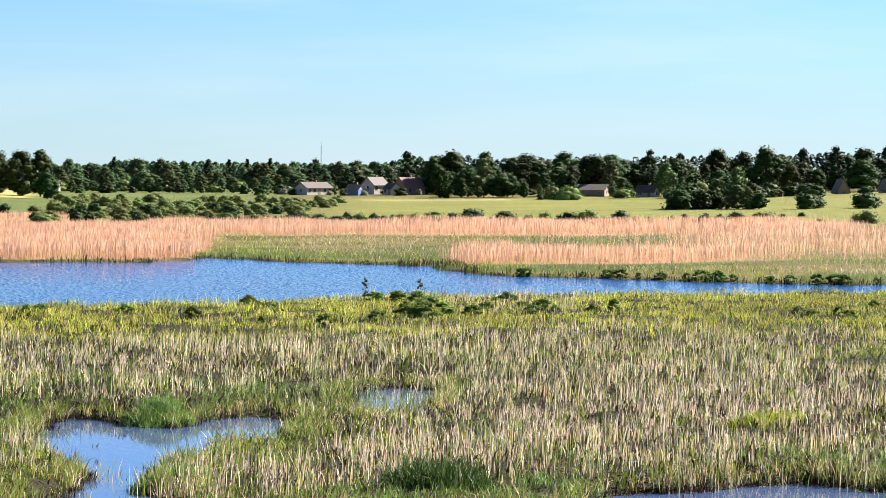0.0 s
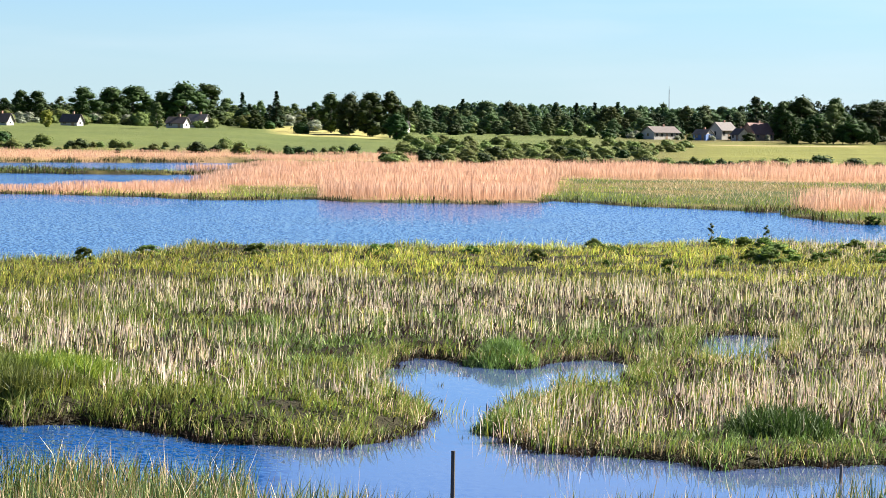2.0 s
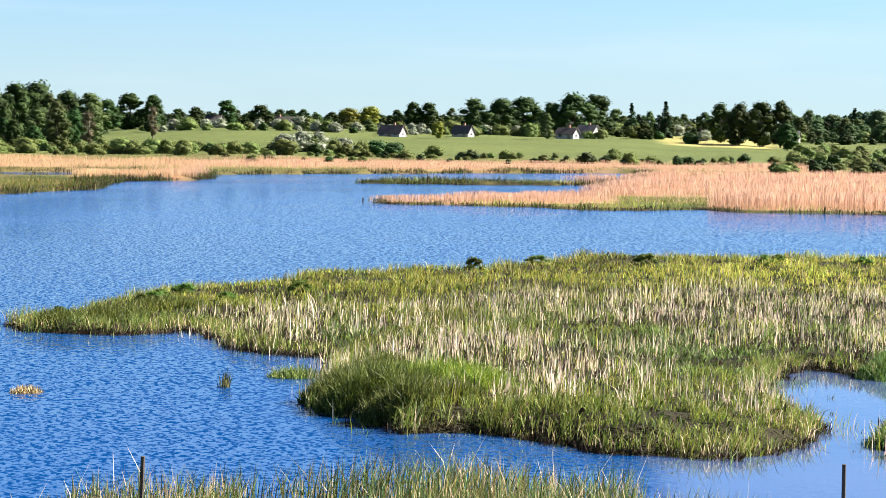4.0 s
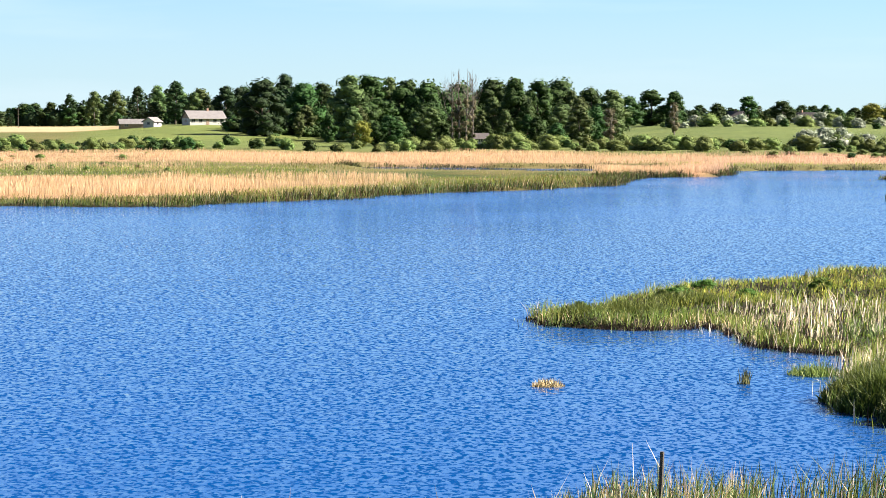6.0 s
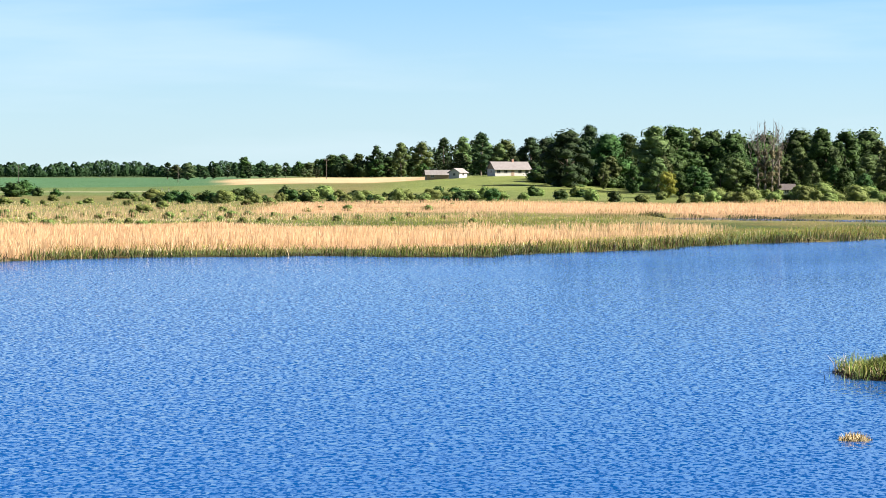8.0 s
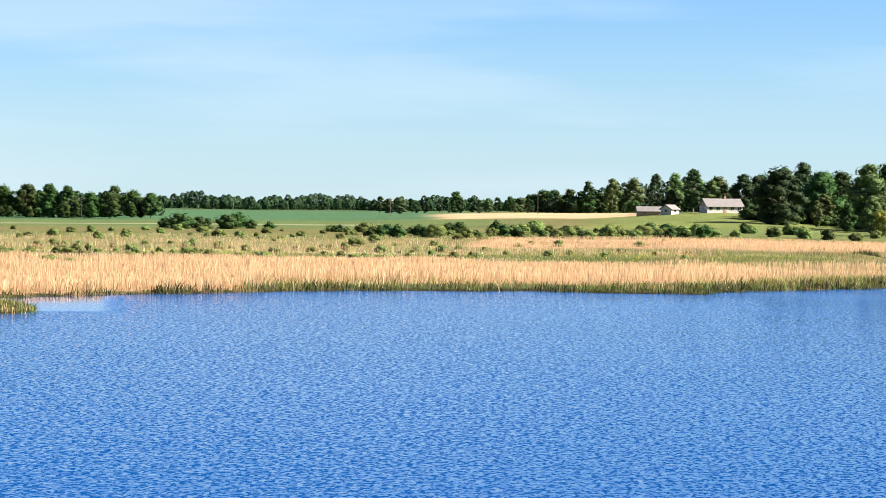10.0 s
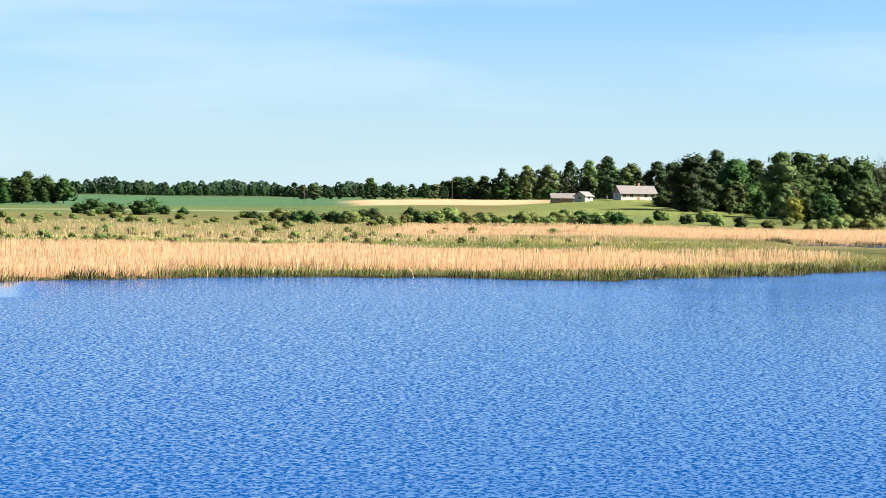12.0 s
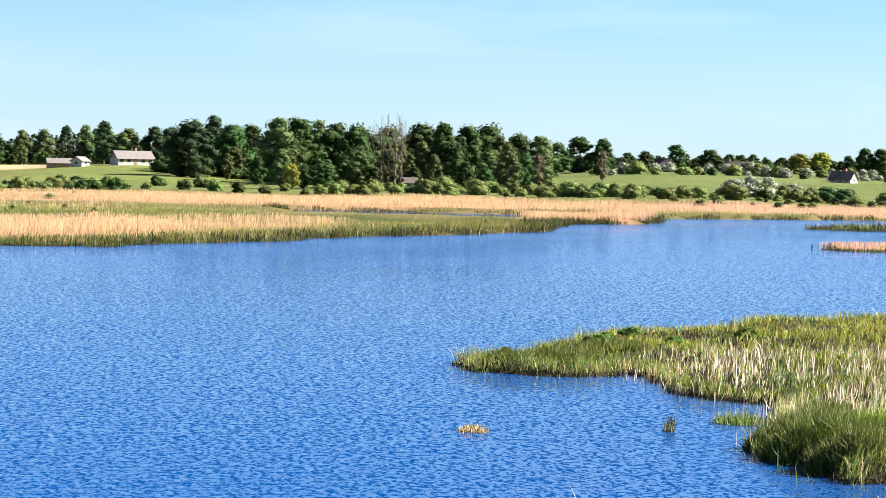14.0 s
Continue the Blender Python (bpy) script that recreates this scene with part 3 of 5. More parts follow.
def build_marsh():
    cx, cy = scatter(-13, 26.2, 63, 196, 2.85)
    per = np.clip(RNG.poisson(np.clip(1.25e5 / np.hypot(cx, cy) ** 2, 8.0, 24)), 3, 34)
    own = np.repeat(np.arange(len(cx)), per)
    tuft = RNG.uniform(0.10, 0.30, len(cx))[own] * RNG.normal(0, 1, (2, len(own)))
    x, y, vigour = cx[own] + tuft[0], cy[own] + tuft[1], RNG.uniform(0.7, 1.25, len(cx))[own]
    pick = RNG.random(len(cx))[own]
    az, r = polar(x, y)
    sd = shore(x, y)
    thin = vnoise(x, y, 2.2, 25)
    straw = marsh_mix(x, y) < 0.5
    ok = (sd > -0.15) & ((thin > 0.17) | (sd < 0.8)) & (~straw | (RNG.random(len(x)) < 0.68))
    ok |= inside(x, y, xy(POOL)) & (RNG.random(len(x)) < 0.25)
    ok |= (sd > -1.2) & (sd <= 0.05) & (RNG.random(len(x)) < 0.10)
    x, y, sd, r, vigour, pick = x[ok], y[ok], sd[ok], r[ok], vigour[ok], pick[ok]
    g = marsh_mix(x, y) + 0.45 * step(sd, 4.5, 1.0) * step(r, 108, 98) * step(vnoise(x, y, 6, 23), 0.3, 0.5)
    green = (0.6 * pick + 0.4 * RNG.random(len(x))) < g
    z = np.where(sd > 0, ground_z(x, y, sd), -0.1) - 0.05
    az, r = polar(x, y)
    lump = vigour * (0.6 + 0.75 * vnoise(x, y, 3.5, 26)) * (1 - 0.4 * step(az, -0.6, 0) * step(az, 3.0, 2.4) * step(r, 80, 86) * step(r, 96, 92))
    for name, m in (("sedge", green), ("cattail", ~green)):
        xs, ys, n = x[m], y[m], int(m.sum())
        t1 = vnoise(xs, ys, 9, 27)[:, None]
        if name == "sedge":
            h = RNG.uniform(0.3, 0.58, n) * lump[m] * (0.65 + 0.7 * vnoise(xs, ys, 2.4, 29))
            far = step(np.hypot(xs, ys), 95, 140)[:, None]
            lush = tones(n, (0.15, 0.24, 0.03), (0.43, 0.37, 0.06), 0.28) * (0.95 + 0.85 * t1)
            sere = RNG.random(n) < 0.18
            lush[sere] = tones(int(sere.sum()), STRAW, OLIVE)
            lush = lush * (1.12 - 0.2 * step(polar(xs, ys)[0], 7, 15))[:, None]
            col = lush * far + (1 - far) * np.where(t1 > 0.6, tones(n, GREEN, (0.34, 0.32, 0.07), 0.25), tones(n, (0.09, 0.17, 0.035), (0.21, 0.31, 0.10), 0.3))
            # dead: near-black blades that put the shade between plants into colour
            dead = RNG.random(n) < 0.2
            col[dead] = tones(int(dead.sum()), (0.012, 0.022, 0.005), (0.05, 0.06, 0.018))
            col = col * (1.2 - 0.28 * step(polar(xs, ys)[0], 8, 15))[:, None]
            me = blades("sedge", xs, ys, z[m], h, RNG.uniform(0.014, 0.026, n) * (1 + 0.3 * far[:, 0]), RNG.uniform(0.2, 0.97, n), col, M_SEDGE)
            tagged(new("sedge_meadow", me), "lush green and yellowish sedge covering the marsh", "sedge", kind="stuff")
        else:
            h = RNG.uniform(0.4, 0.95, n) * lump[m] * np.where(RNG.random(n) < 0.35, 0.55, 1.0)
            young = RNG.random(n) < 0.42
            col = np.where(young[:, None], np.where(RNG.random((n, 1)) < 0.4, tones(n, GREEN, LIME), tones(n, (0.06, 0.12, 0.02), (0.22, 0.32, 0.06))), np.where(t1 > 0.58, tones(n, (0.68, 0.48, 0.40), (0.92, 0.78, 0.66)), tones(n, (0.70, 0.54, 0.34), (0.92, 0.80, 0.62), 0.2)))
            # old dead leaves, darkened to stand in for shaded gaps between the stalks
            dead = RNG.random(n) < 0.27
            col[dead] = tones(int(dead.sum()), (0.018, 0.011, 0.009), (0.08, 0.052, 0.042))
            col[~dead] *= 1.12
            bleached = RNG.random(n) < 0.2
            col[bleached] = tones(int(bleached.sum()), PALE, (0.93, 0.84, 0.74))
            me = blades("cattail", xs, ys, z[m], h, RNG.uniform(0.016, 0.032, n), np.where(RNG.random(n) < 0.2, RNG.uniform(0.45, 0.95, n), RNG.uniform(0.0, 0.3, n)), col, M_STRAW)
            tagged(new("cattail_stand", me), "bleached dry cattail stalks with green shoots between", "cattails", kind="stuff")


def build_bank_grass():
    x, y = scatter(-13, 34, 44, 62.5, 80)
    sd = shore(x, y)
    r = np.hypot(x, y)
    ok = (sd > 0.0) & (r < 62.4) & ((vnoise(x, y, 1.6, 31) > 0.3) | (sd > 4))
    x, y, sd = x[ok], y[ok], sd[ok]
    n = len(x)
    t1 = vnoise(x, y, 4, 32)
    dry = RNG.random(n) < 0.1 + 0.35 * t1
    col = np.where(dry[:, None], tones(n, (0.30, 0.20, 0.13), PALE, 0.25), np.where(RNG.random((n, 1)) < 0.45, tones(n, (0.05, 0.09, 0.015), OLIVE, 0.25), tones(n, (0.04, 0.085, 0.025), BLUEGREEN, 0.25)))
    stem = RNG.random(n) < 0.012
    col[stem] = tones(int(stem.sum()), PALE, STRAW)
    h = RNG.uniform(0.5, 1.15, n) * (0.6 + 0.75 * vnoise(x, y, 2.3, 33)) * np.where(stem, 1.35, 1.0)
    me = blades("bank_grass", x, y, ground_z(x, y, sd) - 0.05, h, RNG.uniform(0.012, 0.03, n), RNG.uniform(0.02, 0.5, n), col, M_STRAW)
    tagged(new("bank_grass", me), "tall mixed green and dry grass on the bank", "grass", kind="stuff")


def reed_share(az, r, sd, x, y):
    """Where the dry reed stands beyond the lake: from 0 to 1."""
    az = az + (vnoise(x, y, 30, 41) - 0.5) * 1.0 + (vnoise(x, y, 9, 43) - 0.5) * 0.4
    r = r + (vnoise(x, y, 25, 42) - 0.5) * 22 + (vnoise(x, y, 8, 44) - 0.5) * 9

    def win(v, a, b, s):
        return step(v, a - s, a + s) * step(v, b + s, b - s)
    m = win(az, -16, -0.3, 0.3) * win(r, 268, 290, 3) * (0.25 + 0.75 * step(az, -9, -5))
    m = np.maximum(m, win(az, -9, 5.2, 0.6) * win(r, 384, 450, 6))
    m = np.maximum(m, win(az, -16, -5.5, 0.6) * win(r, 290, 400, 10) * 0.35)
    m = np.maximum(m, win(az, -8, -0.8, 0.6) * win(r, 296, 350, 8) * 0.06)
    m = np.maximum(m, win(az, 5.3, 10.2, 0.15) * win(r, 279, 450, 4))
    m = np.maximum(m, win(az, 10.0, 13.4, 0.2) * win(r, 322, 455, 5))
    m = np.maximum(m, win(az, 12.4, 18.5, 0.2) * win(r, 289, 330, 3))
    m = np.maximum(m, win(az, 8, 24.5, 0.5) * win(r, 505, 560, 8))
    m = np.maximum(m, win(az, 21.2, 24.0, 0.2) * win(r, 416, 462, 4))
    m = np.maximum(m, win(az, 28.0, 33.0, 0.4) * win(r, 300, 375, 8) * 0.6 * step(sd, 14, 24))
    m = np.maximum(m, win(az, 31.5, 60, 0.5) * win(r, 240, 368, 8) * step(sd, 15, 24))
    m = np.maximum(m, win(az, 33, 60, 0.5) * win(r, 435, 465, 8) * 0.22)
    m = np.maximum(m, win(az, 36, 60, 0.5) * win(r, 500, 560, 8) * 0.2)
    m = np.maximum(m, win(az, 43.0, 60, 0.5) * win(r, 230, 330, 8) * step(sd, 0.5, 3))
    m = np.maximum(m, win(az, 24, 38, 0.5) * win(r, 500, 575, 8))
    return m


def build_far_marsh():
    rx, ry, gx, gy = [], [], [], []
    for a0, a1, r0, r1, d in ((-13, 19, 186, 460, 8.2), (19, 52, 225, 470, 8.0), (7, 52, 470, 590, 3.6)):
        x, y = scatter(a0, a1, r0, r1, d)
        sd = shore(x, y)
        az, r = polar(x, y)
        s = reed_share(az, r, sd, x, y)
        m = (RNG.random(len(x)) < s * np.where(sd > 9, 0.52, 1.0)) & (sd > 0.3) & (vnoise(x, y, 5, 46) > 0.16)
        rx.append(x[m]), ry.append(y[m])
        creek = (az > 23) & (az < 30) & (r > 405) & (r < 470)
        g = ~m & (s < 0.6) & (sd > -0.3) & (RNG.random(len(x)) < np.where(creek, 0.10, 0.25)) & ((r > 200) | (az < -9.4))
        gx.append(x[g]), gy.append(y[g])
    x, y = np.concatenate(rx), np.concatenate(ry)
    az, r = polar(x, y)
    n = len(x)
    h = RNG.uniform(0.9, 1.04, n) * (0.88 + 0.22 * vnoise(x, y, 3.2, 50)) * (1.5 + 0.4 * step(az, 24, 16)) * (0.55 + 0.78 * vnoise(x, y, 10, 45)) * (1 - 0.32 * step(az, 9.8, 11) * step(az, 20, 18.5)) * (1 - 0.15 * step(az, 13.5, 16) * step(az, 20, 18.5)) * (1 - 0.35 * step(r, 470, 490))
    t1 = vnoise(x, y, 14, 47)[:, None]
    col, head = tones(n, REED_A, REED_B, 0.06), tones(n, REED_HEAD, REED_B, 0.04)
    warm = step(az, 24, 20)[:, None]
    tintw = warm * np.array((0.95, 0.89, 0.89)) + (1 - warm) * np.array((1.0, 1.03, 0.84))
    col, head = col * tintw * (0.9 + 0.2 * t1), head * tintw
    me = blades("reed", x, y, ground_z(x, y) - 0.1, h, RNG.uniform(0.016, 0.032, n), np.abs(RNG.normal(0.12, 0.16, n)).clip(0, 0.6), col, M_REED, head, 0.9)
    tagged(new("reed_bed", me), "tall dry salmon-tan common reed with feathery heads", "reeds", kind="stuff")
    x, y = np.concatenate(gx), np.concatenate(gy)
    az, r = polar(x, y)
    sd = shore(x, y)
    n = len(x)
    t1 = vnoise(x, y, 18, 48) + 0.25 * (RNG.random(n) - 0.5)
    fringe = step(sd, 22, 10)
    dry = RNG.random(n) < (0.26 + 0.5 * step(t1, 0.4, 0.7) + 0.1 * step(az, 33, 36) * step(r, 425, 445)) * (1 - 0.9 * fringe) * (1 - 0.7 * step(az, 22, 25) * step(az, 39, 36) * step(r, 340, 360))
    west = (step(az, 20, 25) * fringe)[:, None]
    dim = (1 - 0.35 * step(az, 22, 25) * step(az, 41, 37) * step(r, 330, 350))[:, None]
    green = tones(n, GREEN, (0.36, 0.39, 0.06)) * 1.15 * dim * (1 - west) + west * np.where(RNG.random((n, 1)) < 0.35, tones(n, (0.16, 0.10, 0.04), (0.30, 0.21, 0.09)), tones(n, (0.06, 0.09, 0.015), (0.20, 0.21, 0.03)))
    green = green * ((0.5 + 0.95 * vnoise(x, y, 6, 51)) * (1 - 0.22 * step(az, 5, 1)))[:, None]
    col = np.where(dry[:, None], tones(n, STRAW, PALE) * 0.9, green)
    h = RNG.uniform(0.3, 0.7, n) * (1 + 0.7 * west[:, 0]) * (0.35 + 1.2 * vnoise(x, y, 5, 49)) * (1 + 0.3 * fringe) * np.where((az > 22.8) & (az < 30.2) & (r > 400) & (r < 470), 0.4, 1.0)
    me = blades("marsh_grass", x, y, ground_z(x, y, sd) - 0.08, h, RNG.uniform(0.025, 0.06, n), RNG.uniform(0.25, 0.9, n), col, M_SEDGE)
    tagged(new("marsh_grass", me), "low green sedge fringing the far shore", "sedge", kind="stuff")


def build_carpet():
    """Short undergrowth between the taller plants, darkened to stand in for the shade there."""
    x, y = scatter(-13, 26.2, 62, 192, 9.0)
    sd = shore(x, y)
    ok = (sd > 0) & (RNG.random(len(x)) < np.clip(110 / np.hypot(x, y), 0.5, 1))
    x, y, sd = x[ok], y[ok], sd[ok]
    n = len(x)
    g = marsh_mix(x, y)
    # wet: litter tones with the shade of the gaps put into them
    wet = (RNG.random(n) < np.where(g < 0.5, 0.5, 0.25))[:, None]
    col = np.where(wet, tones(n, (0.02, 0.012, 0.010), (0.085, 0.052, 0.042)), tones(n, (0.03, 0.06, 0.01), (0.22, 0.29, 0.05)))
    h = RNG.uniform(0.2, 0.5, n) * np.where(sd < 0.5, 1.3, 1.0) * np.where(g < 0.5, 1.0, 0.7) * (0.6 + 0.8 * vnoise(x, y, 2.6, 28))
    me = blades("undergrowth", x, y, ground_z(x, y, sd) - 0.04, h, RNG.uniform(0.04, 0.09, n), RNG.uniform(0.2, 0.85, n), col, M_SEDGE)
    tagged(new("undergrowth", me), "short undergrowth and dead litter in the marsh, darkened as shade between plants", "undergrowth", kind="stuff")


def build_rim():
    """Blades arching over the water along the edges of the near marsh."""
    x, y = scatter(-13, 26.2, 62, 190, 70.0)
    sd = shore(x, y)
    ok = (sd > 0.04) & (sd < 1.0) & (vnoise(x, y, 1.1, 61) > 0.25)
    x, y = x[ok], y[ok]
    n = len(x)
    dry = (RNG.random(n) < 0.3)[:, None]
    col = np.where(dry, tones(n, STRAW, PALE), tones(n, GREEN, OLIVE))
    h = RNG.uniform(0.35, 0.8, n) * (0.6 + 0.8 * vnoise(x, y, 2.0, 62))
    me = blades("rim_sedge", x, y, np.where(dry[:, 0], 0.0, 0.14), h, RNG.uniform(0.016, 0.032, n), RNG.uniform(0.1, 0.85, n), col, M_SEDGE)
    tagged(new("rim_sedge", me), "sedge arching over the water along the marsh edge", "sedge", kind="stuff")
    # wet roots, their near-black tones standing in for shade under the overhanging sedge
    x, y = scatter(-13, 26.2, 62, 190, 90.0)
    sd = shore(x, y)
    ok = (sd > -0.22) & (sd < 0.2) & (vnoise(x, y, 1.3, 69) > 0.2)
    x, y, n = x[ok], y[ok], int(ok.sum())
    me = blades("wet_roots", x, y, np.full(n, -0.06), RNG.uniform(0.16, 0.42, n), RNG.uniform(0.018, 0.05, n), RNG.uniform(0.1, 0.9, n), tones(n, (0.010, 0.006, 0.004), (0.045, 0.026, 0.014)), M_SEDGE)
    tagged(new("wet_roots", me), "wet roots and rotting leaves at the waterline, blackened as shade under the sedge", "roots", kind="stuff")


def build_fringe():
    """Dark sedge standing along the far waterline."""
    xs, ys = [], []
    for a0, a1, r0, r1 in ((-11, 19, 200, 335), (10, 31, 395, 535), (21, 53, 225, 420), (33, 39, 515, 550)):
        x, y = scatter(a0, a1, r0, r1, 9.0)
        sd = shore(x, y)
        ok = (sd > -0.35) & (sd < 1.1 + 1.6 * vnoise(x, y, 7, 64)) & (vnoise(x, y, 4, 63) > 0.2) & (RNG.random(len(x)) < 0.7)
        xs.append(x[ok]), ys.append(y[ok])
    x, y = scatter(22, 47, 228, 420, 5.0)                          # a taller olive belt in the west
    sd = shore(x, y)
    ok = (sd > 0.4) & (sd < 2.0 + 6.0 * vnoise(x, y, 12, 66) * step(polar(x, y)[0], 46, 40))
    xs.append(x[ok]), ys.append(y[ok])
    x2, y2 = scatter(10, 31, 395, 535, 8.0)
    s2 = shore(x2, y2)
    a2, r2 = polar(x2, y2)
    ok = (s2 > -0.2) & (s2 < 2.5 + 2.5 * vnoise(x2, y2, 12, 67)) & ~((a2 > 22.9) & (r2 > 430) & (r2 < 482))
    xs[-1], ys[-1] = np.r_[xs[-1], x2[ok]], np.r_[ys[-1], y2[ok]]
    tall = np.concatenate([np.zeros(sum(map(len, xs[:-1]))), np.ones(len(xs[-1]))])
    x, y = np.concatenate(xs), np.concatenate(ys)
    n = len(x)
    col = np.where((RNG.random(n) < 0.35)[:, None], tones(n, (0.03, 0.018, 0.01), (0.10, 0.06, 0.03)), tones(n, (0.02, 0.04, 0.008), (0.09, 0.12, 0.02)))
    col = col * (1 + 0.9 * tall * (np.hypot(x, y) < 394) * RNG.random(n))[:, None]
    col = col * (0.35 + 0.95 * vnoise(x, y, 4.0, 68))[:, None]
    h = RNG.uniform(0.35, 0.8, n) * (1 + 0.6 * tall) * (0.35 + 1.3 * vnoise(x, y, 2.6, 65))
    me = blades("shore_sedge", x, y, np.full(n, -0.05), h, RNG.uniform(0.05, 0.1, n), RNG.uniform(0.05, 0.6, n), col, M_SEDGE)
    tagged(new("shore_sedge", me), "dark sedge standing along the far waterline", "sedge", kind="stuff")


def build_west_islet():
    """The reed-grown islet off the western shore."""
    x, y = scatter(47, 54, 193, 216, 16)
    sd = shore(x, y)
    ok = sd > -0.1
    x, y, sd = x[ok], y[ok], sd[ok]
    n = len(x)
    dry = (RNG.random(n) < 0.15 + 0.25 * vnoise(x, y, 4, 71))[:, None]
    col = np.where(dry, tones(n, (0.30, 0.22, 0.12), STRAW), tones(n, (0.03, 0.06, 0.012), (0.17, 0.19, 0.04)))
    me = blades("islet_reeds", x, y, ground_z(x, y, sd) - 0.06, RNG.uniform(0.5, 0.95, n), RNG.uniform(0.03, 0.06, n), RNG.uniform(0.05, 0.5, n), col, M_SEDGE)
    tagged(new("islet_reeds", me), "green and straw-coloured reeds on the western islet", "reeds", kind="stuff")


build_ground()
build_water()
build_marsh()
build_west_islet()
build_carpet()
build_rim()
build_fringe()
build_bank_grass()
build_far_marsh()


# ---------------------------------------------------------------- trees
def leaf_cards(pos, nrm, size, rng, jitter=0.27):
    """Small folded leaf sprays at pos, facing roughly nrm."""
    n = len(pos)
    nrm = nrm + rng.normal(0, jitter, (n, 3))
    nrm /= np.linalg.norm(nrm, axis=1, keepdims=True) + 1e-9
    a = np.cross(nrm, rng.normal(0, 1, (n, 3)))
    a /= np.linalg.norm(a, axis=1, keepdims=True) + 1e-9
    b = np.cross(nrm, a)
    s = (size * rng.uniform(0.6, 1.35, n))[:, None]
    v = np.stack([pos - a * s * 0.55 - b * s * 0.2, pos + a * s * 0.55 - b * s * rng.uniform(0.0, 0.35, (n, 1)), pos + b * s * 0.62 - nrm * s * 0.15], 1).reshape(-1, 3)
    return v, np.arange(3 * n).reshape(-1, 3)


def sphere_dirs(n, rng):
    d = rng.normal(0, 1, (n, 3))
    return d / np.linalg.norm(d, axis=1, keepdims=True)


def ball():
    bm = bmesh.new()
    bmesh.ops.create_icosphere(bm, subdivisions=1, radius=1.0)
    v, t = np.array([p.co[:] for p in bm.verts]), np.array([[q.index for q in f.verts] for f in bm.faces])
    bm.free()
    return v, t


BALL_V, BALL_T = ball()


def lumps(cen, lr, rng, flat=0.8):
    """Dense inner boughs: an uneven rounded mass of leaves at each centre."""
    vs, ts = [], []
    for c, r in zip(cen, lr):
        turn = np.linalg.qr(rng.normal(0, 1, (3, 3)))[0]
        d = BALL_V @ turn
        wave = 1 + 0.13 * np.sin(d @ rng.normal(0, 3.2, 3) + rng.uniform(0, 6)) + 0.11 * np.sin(d @ rng.normal(0, 5.0, 3) + rng.uniform(0, 6)) + rng.normal(0, 0.06, len(d))
        vs.append(c + d * (r * wave)[:, None] * np.array([1, 1, flat]))
        ts.append((BALL_T if np.linalg.det(turn) > 0 else BALL_T[:, ::-1]) + len(d) * len(ts))
    return np.concatenate(vs), np.concatenate(ts)


def crown_mesh(name, seed, z0, z1, rad, lobes, cards, size, mat, spread=0.62, top=0.55, low=0.7, lump=(0.24, 0.46)):
    """A crown of overlapping leafy boughs between z0 and z1, ragged with leaf sprays, uneven in outline."""
    rng = np.random.default_rng(seed)
    cz, hz = (z0 + z1) / 2, (z1 - z0) / 2
    u = np.linspace(-0.97, 0.97, lobes) + rng.uniform(-0.5, 0.5, lobes) / lobes
    turn = 2.4 * np.arange(lobes) + rng.uniform(0, 1.4, lobes)
    out = np.sqrt(np.clip(1 - u * u, 0, 1)) * rng.uniform(0.55, 1.0, lobes)
    c = np.c_[np.cos(turn) * out, np.sin(turn) * out]
    taper = np.where(u > 0, 1 - (1 - top) * u, 1 + (1 - low) * u)
    lr = rad * rng.uniform(*lump, lobes)
    cen = np.c_[c[:, 0] * rad * spread * taper, c[:, 1] * rad * spread * taper, cz + u * hz]
    lo, hi = (cen[:, 2] - 0.8 * lr).min(), (cen[:, 2] + 0.8 * lr).max()
    cen[:, 2] = z0 + (cen[:, 2] - lo) / (hi - lo) * (z1 - z0)
    k = rng.choice(lobes, cards * 2, p=lr ** 2 / (lr ** 2).sum())
    d = sphere_dirs(cards * 2, rng)
    d[:, 2] = d[:, 2] * 0.9 + 0.15
    p = cen[k] + d * (lr[k] * rng.uniform(0.78, 1.15, cards * 2))[:, None] * np.array([1, 1, 0.8])
    depth = np.zeros(len(p))
    for q in range(lobes):
        dd = np.linalg.norm((p - cen[q]) / np.array([1, 1, 0.8]), axis=1) / lr[q]
        depth += (dd < 0.7) & (k != q)
    p, d = p[depth < 1][:cards], d[depth < 1][:cards]
    v, t = leaf_cards(p, d, size, rng)
    bv, bt = lumps(cen, lr * 0.8, rng)
    return tri_mesh(name, np.r_[v, bv], np.r_[t, bt + len(v)], mat, None, True)


def conifer_mesh(name, seed, z0, z1, rad, tiers, cards, size, mat):
    rng = np.random.default_rng(seed)
    ps, ns = [], []
    for i in range(tiers):
        f = i / (tiers - 1)
        z, R = z0 + (z1 - z0) * f, rad * (1 - f) ** 0.85 * rng.uniform(0.8, 1.15) + 0.12
        for b in range(max(4, int(8 * (1 - f) + 3))):
            a = rng.uniform(0, 2 * np.pi)
            L = R * rng.uniform(0.7, 1.1)
            m = max(3, int(cards / tiers / 8))
            s = np.sqrt(rng.uniform(0.05, 1, m))
            ps.append(np.c_[np.cos(a) * L * s, np.sin(a) * L * s, z - 0.32 * L * s + rng.normal(0, 0.12, m)] + rng.normal(0, 0.12, (m, 3)))
            ns.append(np.c_[np.full(m, np.cos(a) * 0.6), np.full(m, np.sin(a) * 0.6), np.full(m, 0.8)])
    v, t = leaf_cards(np.concatenate(ps), np.concatenate(ns), size, rng)
    return tri_mesh(name, v, t, mat)


